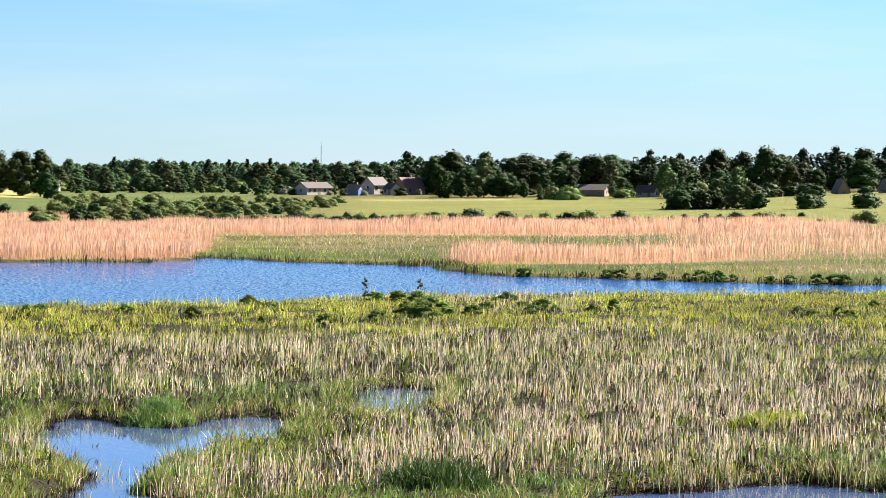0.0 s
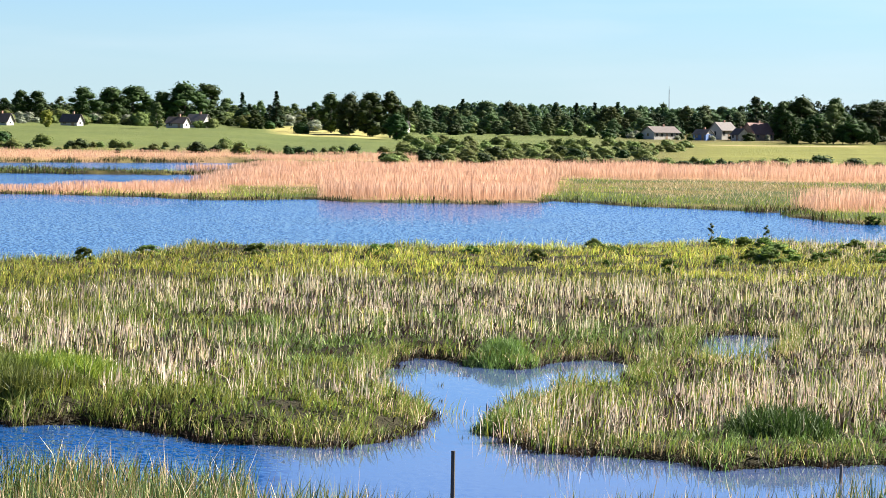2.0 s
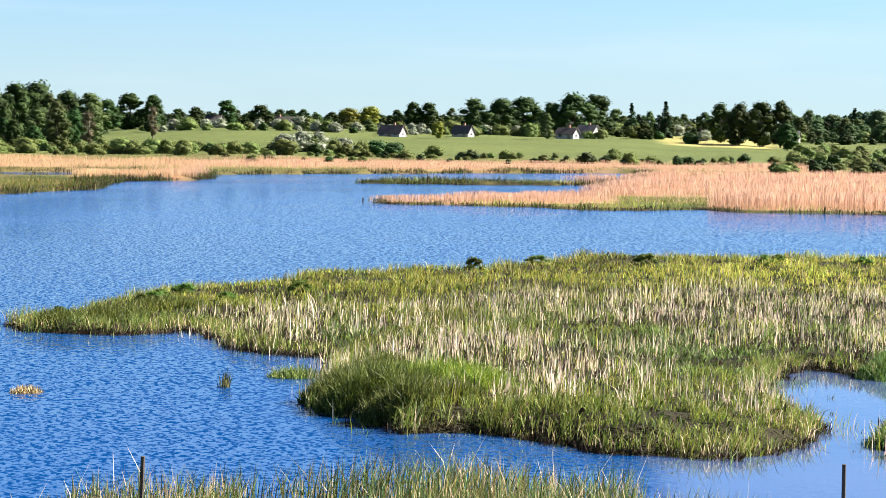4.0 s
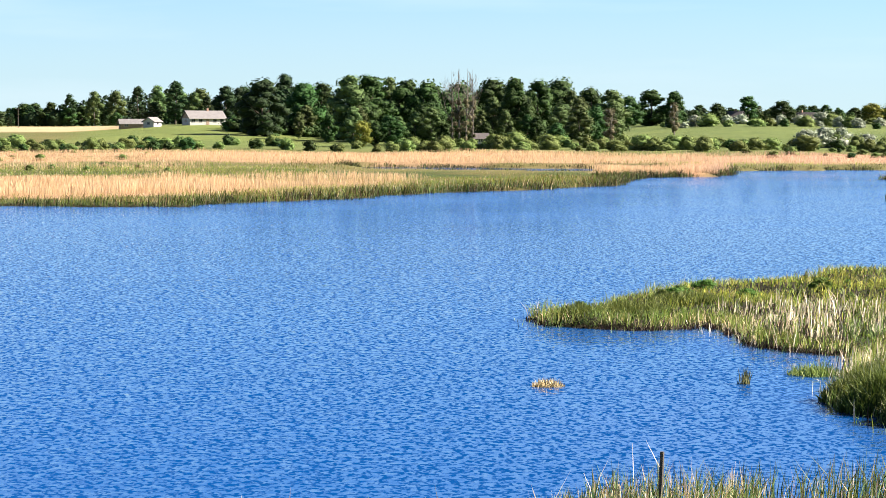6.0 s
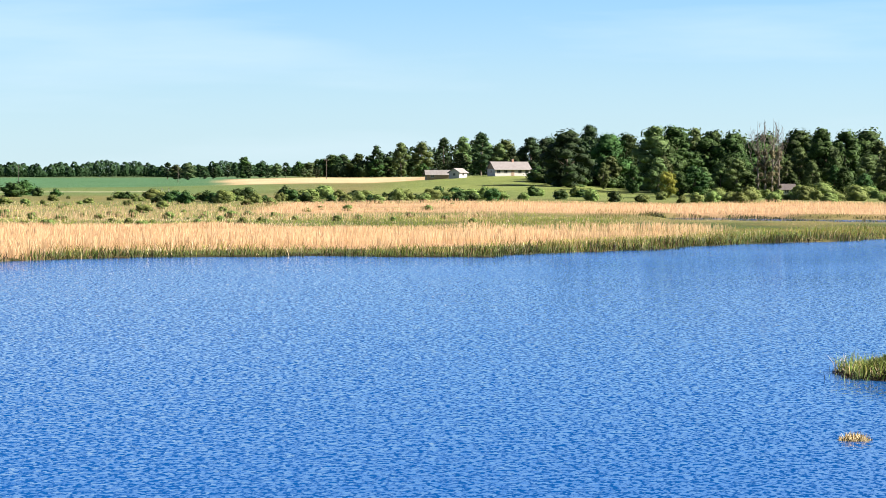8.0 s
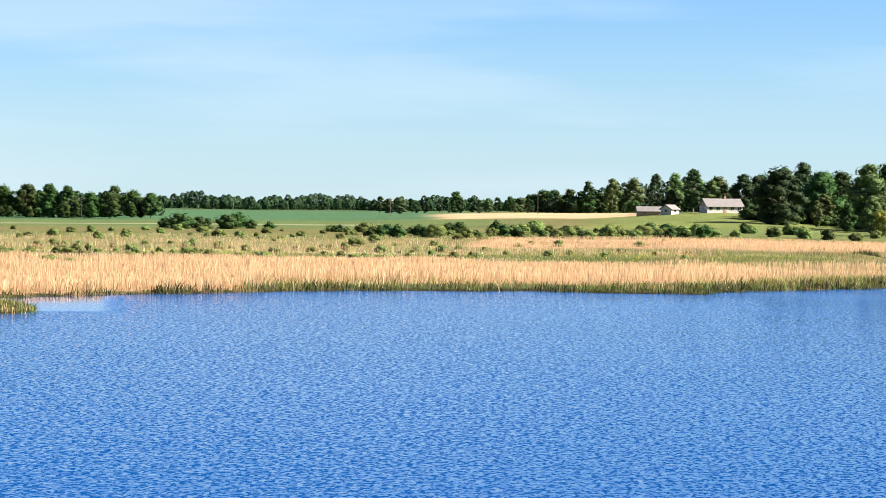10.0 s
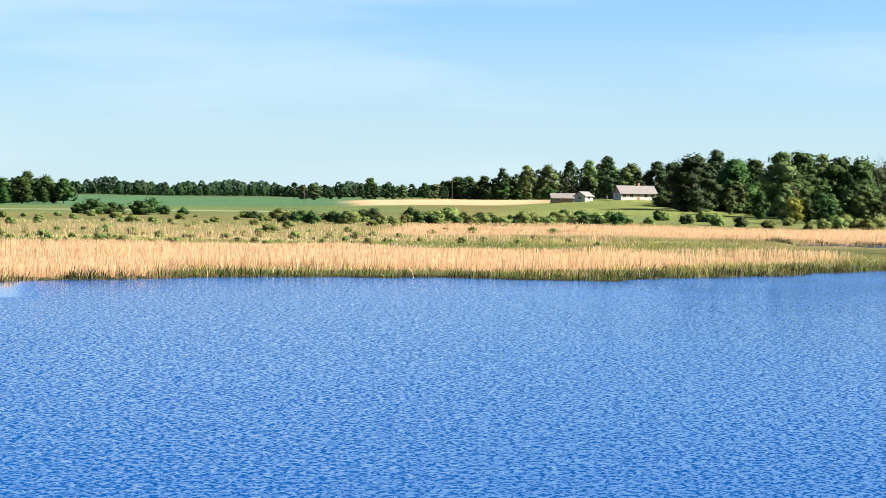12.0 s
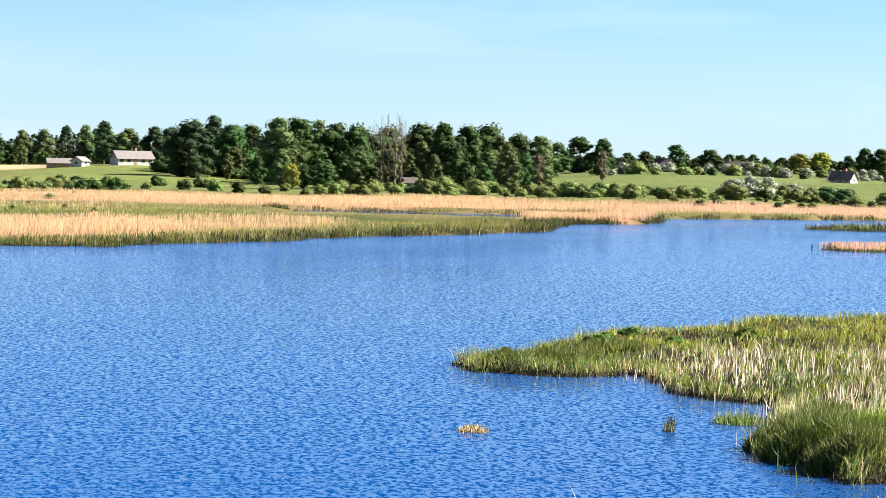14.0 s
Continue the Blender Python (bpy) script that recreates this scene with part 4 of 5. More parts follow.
def trunk_mesh(name, seed, h, r0, limbs, mat, reach=0.35, twigs=0):
    rng = random.Random(seed)
    bm = bmesh.new()
    bend = [rng.uniform(-0.03, 0.03) * h for _ in range(2)]
    tube(bm, [(0, 0, -0.4), (bend[0] * 0.3, 0, h * 0.3), (bend[0], bend[1], h * 0.65), (bend[0] * 1.3, bend[1], h)], [r0 * 1.25, r0, r0 * 0.6, r0 * 0.12], 7)
    for i in range(limbs):
        f = rng.uniform(0.25, 0.85)
        a, L = rng.uniform(0, 6.28), h * reach * (1.15 - f) * rng.uniform(0.7, 1.2)
        p = Vector((bend[0] * f, bend[1] * f, h * f))
        q = p + Vector((math.cos(a) * L * 0.55, math.sin(a) * L * 0.55, L * 0.5))
        e = q + Vector((math.cos(a) * L * 0.35, math.sin(a) * L * 0.35, L * 0.75))
        tube(bm, [p, q, e], [r0 * 0.4, r0 * 0.25, r0 * 0.06], 5)
        for _ in range(twigs):
            s = p.lerp(e, rng.uniform(0.4, 1.0))
            b = rng.uniform(0, 6.28)
            tube(bm, [s, s + Vector((math.cos(b) * L * 0.2, math.sin(b) * L * 0.2, L * 0.35))], [r0 * 0.14, r0 * 0.04], 3)
    me = bpy.data.meshes.new(name)
    bm.to_mesh(me)
    bm.free()
    me.materials.append(mat)
    return me


KINDS = {}


def tree_kind(kind, variants):
    """Each variant: label, height it was grown at, trunk mesh, crown mesh (or none)."""
    KINDS[kind] = variants


def grow_kinds():
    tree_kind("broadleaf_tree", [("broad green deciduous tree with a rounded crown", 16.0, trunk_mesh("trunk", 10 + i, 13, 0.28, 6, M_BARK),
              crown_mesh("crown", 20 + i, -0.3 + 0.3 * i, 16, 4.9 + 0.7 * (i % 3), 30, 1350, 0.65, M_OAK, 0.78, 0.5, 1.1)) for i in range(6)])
    # broadleaf crowns in pine-dark leaves: the wood edge's deep shade put into colour
    tree_kind("shade_tree", [("dense deciduous tree at the edge of the wood, shade put into its dark leaves", 16.0, trunk_mesh("trunk", 16 + i, 13, 0.28, 6, M_BARK),
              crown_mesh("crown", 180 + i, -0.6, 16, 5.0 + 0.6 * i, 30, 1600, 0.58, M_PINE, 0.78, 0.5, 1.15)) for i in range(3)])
    tree_kind("mixed_tree", [("mid-green deciduous tree in the mixed forest, haze put into its leaf colour", 16.0, trunk_mesh("trunk", 15 + i, 13, 0.25, 5, M_BARK),
              crown_mesh("crown", 150 + i, 0.0, 16, 4.6 + 0.8 * (i % 3), 24, 900, 0.66, M_HAZED_GROVE, 0.76, 0.45 + 0.1 * i, 1.1)) for i in range(4)])
    tree_kind("pale_tree", [("light green birch with a loose upright crown", 15.0, trunk_mesh("trunk", 30 + i, 13, 0.18, 6, M_DEADWOOD),
              crown_mesh("crown", 40 + i, 0.4, 15, 3.9 + 0.6 * i, 24, 1050, 0.57, M_BIRCH, 0.72, 0.4, 1.0)) for i in range(3)])
    tree_kind("spruce", [("dark green pointed spruce", 16.0, trunk_mesh("trunk", 50 + i, 15, 0.2, 0, M_BARK),
              conifer_mesh("crown", 60 + i, 0.9, 16, 2.9 + 0.4 * i, 20, 1300, 0.85, M_SPRUCE)) for i in range(2)])
    tree_kind("pine", [("tall dark pine with a ragged crown", 16.0, trunk_mesh("trunk", 70 + i, 14, 0.22, 5, M_BARK, 0.22),
              crown_mesh("crown", 80 + i, 1.5 - 1.5 * i, 16, 3.6 + 0.5 * i, 22, 1000, 0.62, M_PINE, 0.72, 0.5, 1.05)) for i in range(2)])
    tree_kind("yellow_tree", [("yellowish young tree in fresh leaf", 8.0, trunk_mesh("trunk", 90, 6, 0.12, 4, M_BARK),
              crown_mesh("crown", 91, -0.2, 8, 3.6, 20, 1300, 0.34, M_YELLOW, 0.7, 0.6, 1.0))])
    tree_kind("rusty_tree", [("half-bare tree with rusty catkins", 10.0, trunk_mesh("trunk", 95, 9.5, 0.2, 9, M_DEADWOOD, 0.4, 4),
              crown_mesh("crown", 96, 2.0, 9.5, 3.0, 9, 500, 0.3, M_RUST, 0.6))])
    tree_kind("bare_tree", [("bare pale dead tree with upright branches", 18.0, trunk_mesh("trunk", 100 + i, 18, 0.24, 14, M_DEADWOOD, 0.34, 5),
              crown_mesh("crown", 105 + i, 1.0, 11.0, 2.6, 8, 500, 0.35, M_RUST)) for i in range(2)])
    tree_kind("willow_bush", [("rounded green willow bush on the wet meadow", 3.0, None,
              crown_mesh("crown", 110 + i, -0.8, 3.0, 2.5, 9, 360, 0.28, M_WILLOW, 0.52, 0.85, 1.0, (0.42, 0.62))) for i in range(4)])
    tree_kind("low_shrub", [("low olive willow shrub in the rough wet meadow", 3.0, None, crown_mesh("crown", 160 + i, -0.8, 3.0, 2.6, 8, 320, 0.28, M_WILLOW, 0.52, 0.85, 1.0, (0.42, 0.62))) for i in range(3)])
    tree_kind("pasture_bush", [("rounded olive-green bush at the foot of the pasture", 3.0, None, crown_mesh("crown", 165 + i, -0.8, 3.0, 2.5, 9, 360, 0.28, M_WILLOW, 0.52, 0.85, 1.0, (0.42, 0.62))) for i in range(3)])
    tree_kind("dark_bush", [("dense dark green bush", 3.0, None,
              crown_mesh("crown", 120 + i, -0.5, 3.0, 2.2, 9, 310, 0.31, M_OAK, 0.54, 0.8, 1.0, (0.4, 0.6))) for i in range(2)])
    tree_kind("flowering_bush", [("garden bush in white blossom", 3.5, None,
              crown_mesh("crown", 130 + i, -0.4, 3.5, 2.2, 10, 420, 0.3, M_BLOSSOM, 0.56, 0.75, 1.0, (0.38, 0.58))) for i in range(2)])


    tree_kind("sapling", [("thin young willow sapling at the water's edge", 2.0, trunk_mesh("trunk", 140, 1.8, 0.02, 6, M_BARK, 0.35, 2),
              crown_mesh("crown", 141, 0.5, 2.0, 0.42, 9, 75, 0.12, M_WILLOW))])


MADE = {}


def plant(kind, az, r, height, wide=1.0, v=None, category="", sink=0.0):
    """One tree or bush of its own on the land."""
    i = random.randrange(len(KINDS[kind])) if v is None else v
    label, h0, tr, cr = KINDS[kind][i]
    s = height / h0
    p = at(az, r, rest_z(az, r) - sink)
    m = Matrix.Translation(p) @ Matrix.Rotation(random.uniform(0, 6.28), 4, "Z")
    if (kind, i) not in MADE:
        root = new(kind)
        root.empty_display_size = 0.5
        cat = category or ("bush" if "bush" in kind else "tree")
        tagged(root, label, cat, group="bushes" if cat == "bush" else "trees")
        if tr:
            new("trunk", tr).parent = root
        new("crown", cr).parent = root
        MADE[kind, i] = root
        root.matrix_world = m
        ob = root
    else:
        ob = copy_thing(MADE[kind, i], m)
    ob.scale = (s * wide, s * wide, s)
    return ob


def lift(az, r, el):
    """Height above the land of a top seen at elevation el."""
    return max(EYE + r * math.tan(radians(el)) - rest_z(az, r), 1.2)


grow_kinds()
random.seed(11)
# skyline trees by heading and elevation of their tops, grove by grove
GROVES = [
    (930, 30, ("pine", "broadleaf_tree", "broadleaf_tree"), [(-12.3, 0.7), (-11.6, 0.72), (-11, 0.68), (-10.3, 0.72), (-9.7, 0.73), (-9.2, 0.68), (-8.6, 0.71), (-7.9, 0.66), (-7.1, 0.69), (-6.6, 0.64),
        (-6, 0.68), (-5.2, 0.59), (-4.55, 0.64), (-3.7, 0.56), (-3.2, 0.55), (-2.7, 0.62), (-1.8, 0.56), (-0.95, 0.62), (-0.2, 0.65), (0.2, 0.5), (0.8, 0.6)]),
    (1080, 50, ("mixed_tree", "mixed_tree", "mixed_tree", "spruce", "pine"), [(1.1, 0.44), (1.5, 0.42), (1.9, 0.44), (2.3, 0.43), (2.8, 0.46), (3.3, 0.42), (3.8, 0.44), (4.3, 0.43), (4.7, 0.45), (5.15, 0.46), (5.7, 0.44),
        (6.2, 0.46), (6.7, 0.49), (7.2, 0.48), (7.7, 0.38), (8.2, 0.46), (8.5, 0.38)]),
    (840, 15, ("broadleaf_tree",), [(8.8, 0.65), (9.25, 0.62), (9.7, 0.62), (10.1, 0.58)]),
    (1000, 30, ("broadleaf_tree", "pale_tree"), [(10.45, 0.40), (10.9, 0.38), (11.65, 0.42), (12.4, 0.48), (15.1, 0.44), (16, 0.46), (17.2, 0.42), (17.85, 0.42), (19, 0.36), (19.6, 0.4), (20.7, 0.40), (22.0, 0.42)]),
    (900, 25, ("broadleaf_tree",), [(12.8, 0.78), (13.3, 0.8), (13.8, 0.6), (14.4, 0.70), (14.9, 0.65), (15.5, 0.66), (16.5, 0.58), (16.85, 0.58), (20.2, 0.52), (20.95, 0.60), (21.6, 0.46), (22.55, 0.7), (23.05, 0.72), (23.55, 0.6)]),
    (720, 30, ("broadleaf_tree", "broadleaf_tree", "pale_tree"), [(23.9, 0.74), (24.4, 0.78), (24.8, 0.70), (25.1, 0.97), (25.55, 0.9), (26.05, 1.0), (26.5, 0.95), (27.3, 0.9), (27.9, 0.88), (28.4, 0.9),
        (28.8, 0.94), (29.25, 0.97), (29.7, 1.02), (30.3, 0.86), (30.7, 0.86), (31.1, 1.03), (31.6, 0.9), (32, 0.8), (32.4, 0.76)]),
    (900, 20, ("broadleaf_tree", "pine", "pale_tree"), [(32.8, 0.56), (33.1, 0.66), (33.5, 0.85), (33.9, 0.8), (34.3, 0.76), (34.8, 0.7), (35.25, 0.68), (35.8, 0.58), (36.2, 0.42)]),
    (1250, 40, ("pine", "broadleaf_tree"), [(36.6, 0.32), (37.1, 0.30), (37.5, 0.25), (38.7, 0.34)]),
    (900, 20, ("broadleaf_tree",), [(45.4, 0.22), (45.8, 0.3), (46.2, 0.37), (46.7, 0.24), (47.2, 0.36), (47.6, 0.4), (48.1, 0.4), (48.6, 0.36), (49.1, 0.3), (49.7, 0.28), (50.4, 0.34)])]
for r, jit, kinds, tops in GROVES:
    for az, el in tops:
        rr = r + random.uniform(-jit, jit) + (60 if 29.8 < az < 31.4 else 22 if 31.4 <= az < 31.85 else 108 if 31.85 <= az < 32.6 else 215 if 34.2 < az < 36.4 else 0)
        # these headings get the leaves darkened for shade
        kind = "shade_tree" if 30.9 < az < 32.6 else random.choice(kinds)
        plant(kind, az, rr, lift(az, rr, el) * random.uniform(1.0, 1.06), random.uniform(0.9, 1.3) * (1.4 if 12 < az < 24 else 1.05) * (1.5 if kind == "spruce" else 1.0))

HOUSE_AZ = (-3.3, -4.5, -8.7, -9.75, 0.75, 0.4)
# fill below the skyline: heading range, distance range, top elevation range, count, kinds, width
FILL = [(-6.0, 0.3, 832, 850, -0.12, 0.2, 16, ("pale_tree", "broadleaf_tree"), 0.95),
        (-12.5, 0.3, 845, 880, 0.0, 0.42, 40, ("broadleaf_tree", "pine", "broadleaf_tree"), 1.35),
        (0.3, 3.4, 985, 1040, -0.02, 0.3, 20, ("broadleaf_tree", "pine"), 1.3),
        (-12.5, 0.4, 890, 980, 0.30, 0.60, 56, ("pine", "broadleaf_tree", "broadleaf_tree"), 1.3),
        (-12.5, 0.4, 850, 890, -0.02, 0.3, 16, ("broadleaf_tree", "pale_tree"), 1.1),
        (0.4, 8.6, 1000, 1120, 0.15, 0.40, 64, ("mixed_tree", "mixed_tree", "mixed_tree", "pine", "pale_tree"), 1.5),
        (3.2, 8.8, 930, 990, -0.02, 0.22, 30, ("pale_tree", "mixed_tree", "mixed_tree"), 1.5),
        (10.3, 23.6, 960, 1040, 0.18, 0.36, 34, ("broadleaf_tree", "pale_tree"), 1.2),
        (8.6, 13.2, 900, 1000, 0.1, 0.4, 26, ("broadleaf_tree", "pale_tree", "pine"), 1.25),
        (12.5, 23.6, 925, 985, 0.05, 0.36, 44, ("broadleaf_tree", "pine", "broadleaf_tree", "pale_tree"), 1.3),
        (10.3, 22.5, 850, 920, -0.02, 0.25, 18, ("pale_tree", "broadleaf_tree"), 1.3),
        (13.5, 23.2, 930, 1000, 0.2, 0.44, 40, ("broadleaf_tree", "pine", "broadleaf_tree"), 1.25),
        (23.8, 32.3, 690, 760, 0.3, 0.85, 44, ("broadleaf_tree", "broadleaf_tree", "pale_tree"), 1.05),
        (24.0, 31.2, 640, 690, 0.0, 0.45, 26, ("pale_tree", "broadleaf_tree"), 1.1),
        (32.6, 34.2, 880, 940, 0.12, 0.5, 12, ("broadleaf_tree", "pine"), 1.4), (34.2, 37.2, 1100, 1160, 0.1, 0.45, 26, ("broadleaf_tree", "pine"), 1.5),
        (36.0, 40.5, 1150, 1300, 0.06, 0.24, 24, ("mixed_tree", "pine"), 1.6),
        (45.4, 51, 860, 930, -0.1, 0.25, 18, ("broadleaf_tree",), 1.4)]
for a0, a1, r0, r1, e0, e1, n, kinds, wide in FILL:
    for i in range(n):
        az, r = a0 + (a1 - a0) * (i + random.random()) / n, random.uniform(r0, r1)
        if 29.8 < az < 31.4 and r < 760:
            r += 75
        elif 31.4 <= az < 32.6 and r < 760:
            r = random.uniform(735, 760) if az < 31.85 else random.uniform(825, 850)
        if az < -5.6 and r < 888:
            r += 46
        if r < 900 and any(abs(az - h) < 0.42 for h in HOUSE_AZ):
            continue
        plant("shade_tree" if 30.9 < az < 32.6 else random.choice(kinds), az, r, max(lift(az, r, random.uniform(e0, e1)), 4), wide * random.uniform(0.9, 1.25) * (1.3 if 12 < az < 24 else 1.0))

# single trees that stand out
for kind, az, r, el, wide, v in (("pale_tree", -6.45, 640, 0.3, 1.1, 1), ("spruce", -5.55, 640, 0.08, 1.2, 0), ("pale_tree", -6.0, 636, 0.05, 1.3, 2), ("bare_tree", 27.42, 650, 1.16, 0.7, 0), ("bare_tree", 27.27, 655, 1.2, 0.75, 1), ("bare_tree", 27.12, 650, 1.22, 0.7, 0), ("bare_tree", 26.97, 655, 1.2, 0.65, 1), ("rusty_tree", 23.95, 630, 0.38, 1.0, 0), ("rusty_tree", 22.55, 690, 0.5, 0.8, 0),
                                 ("broadleaf_tree", 30.15, 685, 0.2, 1.0, 1), ("pale_tree", 30.8, 715, 0.25, 1.1, 0), ("yellow_tree", 29.4, 640, 0.05, 1.0, 0), ("yellow_tree", 18.25, 930, 0.46, 1.7, 0), ("yellow_tree", 17.8, 935, 0.5, 1.6, 0), ("spruce", 11.3, 900, 0.63, 1.5, 0),
                                 ("spruce", 12.05, 900, 0.6, 1.5, 1), ("spruce", 38.2, 1150, 0.2, 0.9, 0), ("pale_tree", -0.9, 850, 0.5, 1.3, 0), ("broadleaf_tree", 0.05, 845, 0.12, 0.9, 1),
                                 ("pale_tree", -6.5, 840, 0.22, 0.8, 1), ("pale_tree", -4.9, 850, 0.4, 1.2, 2), ("pale_tree", -3.7, 870, 0.45, 1.3, 0), ("yellow_tree", 16.3, 790, 0.18, 1.1, 0),
                                 ("pale_tree", 13.9, 800, 0.38, 1.2, 1), ("broadleaf_tree", 8.65, 800, 0.2, 1.3, 2), ("pale_tree", 32.95, 905, 0.75, 1.5, 2), ("pale_tree", 33.5, 905, 0.82, 1.5, 1)):
    plant(kind, az, r, lift(az, r, el), wide, v)

# bushes: heading range, distance range, count, height range, kinds
BUSHES = [(12.6, 22.4, 818, 872, 40, 2.0, 4.0, ("pasture_bush", "flowering_bush", "willow_bush")), (10.2, 13.4, 925, 965, 22, 2.5, 4.8, ("flowering_bush", "willow_bush", "pasture_bush")), (-7.05, -5.1, 622, 648, 18, 3.4, 6.0, ("dark_bush", "pale_tree", "broadleaf_tree")), (-12.6, -7.9, 622, 640, 34, 2.8, 3.8, ("dark_bush",)),
          (29.6, 32.4, 728, 765, 24, 2.5, 4.6, ("dark_bush",)), (3.0, 9.0, 480, 640, 84, 1.3, 2.3, ("willow_bush", "willow_bush", "willow_bush", "dark_bush")), (2.2, 8.6, 640, 780, 60, 1.6, 2.8, ("willow_bush",)), (0.9, 4.2, 470, 520, 22, 1.0, 1.7, ("willow_bush", "dark_bush")), (0.5, 9, 925, 990, 34, 2.0, 4.2, ("dark_bush", "willow_bush")), (-3.0, 4.4, 880, 925, 34, 1.6, 3.4, ("dark_bush", "flowering_bush", "dark_bush")), (-4.6, 2.8, 455, 485, 30, 1.2, 2.6, ("dark_bush", "willow_bush")),
          (-12, -4.5, 440, 540, 26, 1.0, 2.4, ("dark_bush", "willow_bush")), (-12, -2.0, 805, 850, 46, 2.4, 4.6, ("dark_bush", "dark_bush", "willow_bush")),
          (9.5, 21, 545, 620, 24, 1.1, 2.6, ("willow_bush", "dark_bush")), (18.2, 19.8, 610, 640, 6, 3.2, 5.0, ("flowering_bush", "willow_bush")), (17, 22, 600, 640, 18, 1.8, 3.4, ("pasture_bush", "dark_bush", "pasture_bush")), (9.5, 20.5, 545, 605, 44, 0.9, 1.9, ("dark_bush", "willow_bush")), (-12.2, -6.6, 822, 836, 30, 2.8, 4.4, ("dark_bush",)), (20.6, 28.5, 590, 640, 50, 1.8, 3.6, ("pasture_bush",)),
          (28.5, 36, 590, 640, 26, 1.4, 3.0, ("pasture_bush", "dark_bush")), (33, 41.5, 580, 650, 84, 1.3, 2.7, ("pasture_bush", "dark_bush")),
          (42.8, 45.3, 660, 690, 9, 2.6, 4.0, ("dark_bush",)), (44, 51.5, 335, 440, 26, 0.7, 1.5, ("low_shrub",)), (33, 51, 420, 600, 56, 0.6, 1.6, ("low_shrub",)), (38, 51, 375, 470, 70, 0.6, 1.5, ("low_shrub",)), (37, 51, 560, 640, 40, 0.8, 1.8, ("low_shrub", "pasture_bush")),
          (9.5, 23, 825, 900, 34, 2.2, 4.2, ("flowering_bush", "willow_bush", "dark_bush")), (0.3, 4, 900, 940, 7, 1.4, 2.4, ("dark_bush", "flowering_bush"))]
for a0, a1, r0, r1, n, h0, h1, kinds in BUSHES:
    for i in range(n):
        az = a0 + (a1 - a0) * (i + random.random()) / n
        if a0 <= -12 and any(abs(az - h) < 0.4 for h in HOUSE_AZ):
            continue
        plant(random.choice(kinds), az, random.uniform(r0, r1), random.uniform(h0, h1) * random.choice((0.7, 1.0, 1.0, 1.15)), random.uniform(1.0, 1.7), sink=0.2)


# low leafy shrubs in the marsh
random.seed(23)
KINDS["marsh_shrub"] = [("low leafy green shrub among the sedge", 3.0, None, crown_mesh("crown", 170 + i, -0.6, 3.0, 2.3, 12, 380, 0.4, M_SHRUB, 0.7, 0.7, 1.0, (0.2, 0.36))) for i in range(3)]
SHRUBS = [(0.3, 152, 1.25), (2.6, 141, 0.8), (4.0, 147, 0.6), (7.1, 146, 0.6), (0.55, 171, 0.9), (1.0, 170, 1.0), (1.5, 173, 0.7), (8.7, 56.5, 0.75), (24.6, 113, 0.5)]
SHRUBS += [(random.uniform(-11, 17), random.uniform(158, 172) - 12 * (i % 2), random.uniform(0.45, 0.85)) for i in range(34)]
SHRUBS += [(random.uniform(17, 24), random.uniform(118, 130), random.uniform(0.4, 0.7)) for i in range(10)]
SHRUBS += [(a, float(np.interp(a, (-9.7, -8.1, -5.2, -2.7, -1.4), (213, 213, 220, 227, 230))) + random.uniform(0.8, 2.5), random.uniform(0.4, 0.85)) for a in np.random.default_rng(3).uniform(-9.5, -1.5, 22)]
for az, r, h in SHRUBS:
    if float(shore(*np.array(at(az, r))[:2, None])[0]) > 0.4 or r < 60:
        plant("marsh_shrub", az, r, h, random.uniform(1.0, 2.1), category="bush", sink=0.05)
for az, r, h in ((1.72, 172, 1.7), (0.5, 172, 1.6)):
    plant("sapling", az, r, h, 1.0, 0, category="sapling")


def skyline(az):
    tops = sorted(p for _, _, _, g in GROVES for p in g)
    return float(np.interp(az, [p[0] for p in tops], [p[1] for p in tops]))


def far_woods(name, label, a0, a1, r0, pitch, size, n, top, mat=M_PINE):
    """A stretch of wood too dense or far off to tell its trees apart."""
    vs, ts, k = [], [], 0
    rng = np.random.default_rng(5)
    for az in np.arange(a0, a1, pitch):
        r = r0 * (1 + 0.04 * math.sin(az * 1.7) + rng.uniform(-0.02, 0.02))
        z = rest_z(az, r)
        h = max(EYE + r * math.tan(radians(top(az) + rng.uniform(-0.06, 0.03))) - z, 3)
        p = np.array(at(az, r, z - 0.5))
        d = sphere_dirs(n, rng)
        q = d[:, 2] * 0.5 + 0.5
        half = radians(pitch) * r * 1.1
        pos = p + np.c_[d[:, 0] * half * (1.3 - q * 0.6), d[:, 1] * half * (1.3 - q * 0.6), q * h]
        v, t = leaf_cards(pos, d, size, rng)
        vs.append(v), ts.append(t + k)
        k += len(v)
    me = tri_mesh(name, np.concatenate(vs), np.concatenate(ts), mat)
    tagged(new(name, me), label, "forest", kind="stuff")


far_woods("far_woods", "distant dark mixed forest along the horizon", 35, 54, 1800, 0.1, 1.5, 260, lambda az: 0.23 + 0.05 * math.sin(az * 2.3) + 0.03 * math.sin(az * 7.1) + 0.03 * math.sin(az * 23.0), M_SPRUCE)
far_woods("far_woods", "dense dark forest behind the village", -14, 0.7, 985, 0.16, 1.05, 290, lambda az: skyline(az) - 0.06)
far_woods("far_woods", "wooded ridge beyond the village", 0.5, 8.8, 1130, 0.15, 1.2, 370, lambda az: skyline(az) - 0.01, M_HAZED_GROVE)
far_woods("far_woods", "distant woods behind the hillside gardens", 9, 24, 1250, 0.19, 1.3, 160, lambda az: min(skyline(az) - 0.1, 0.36))
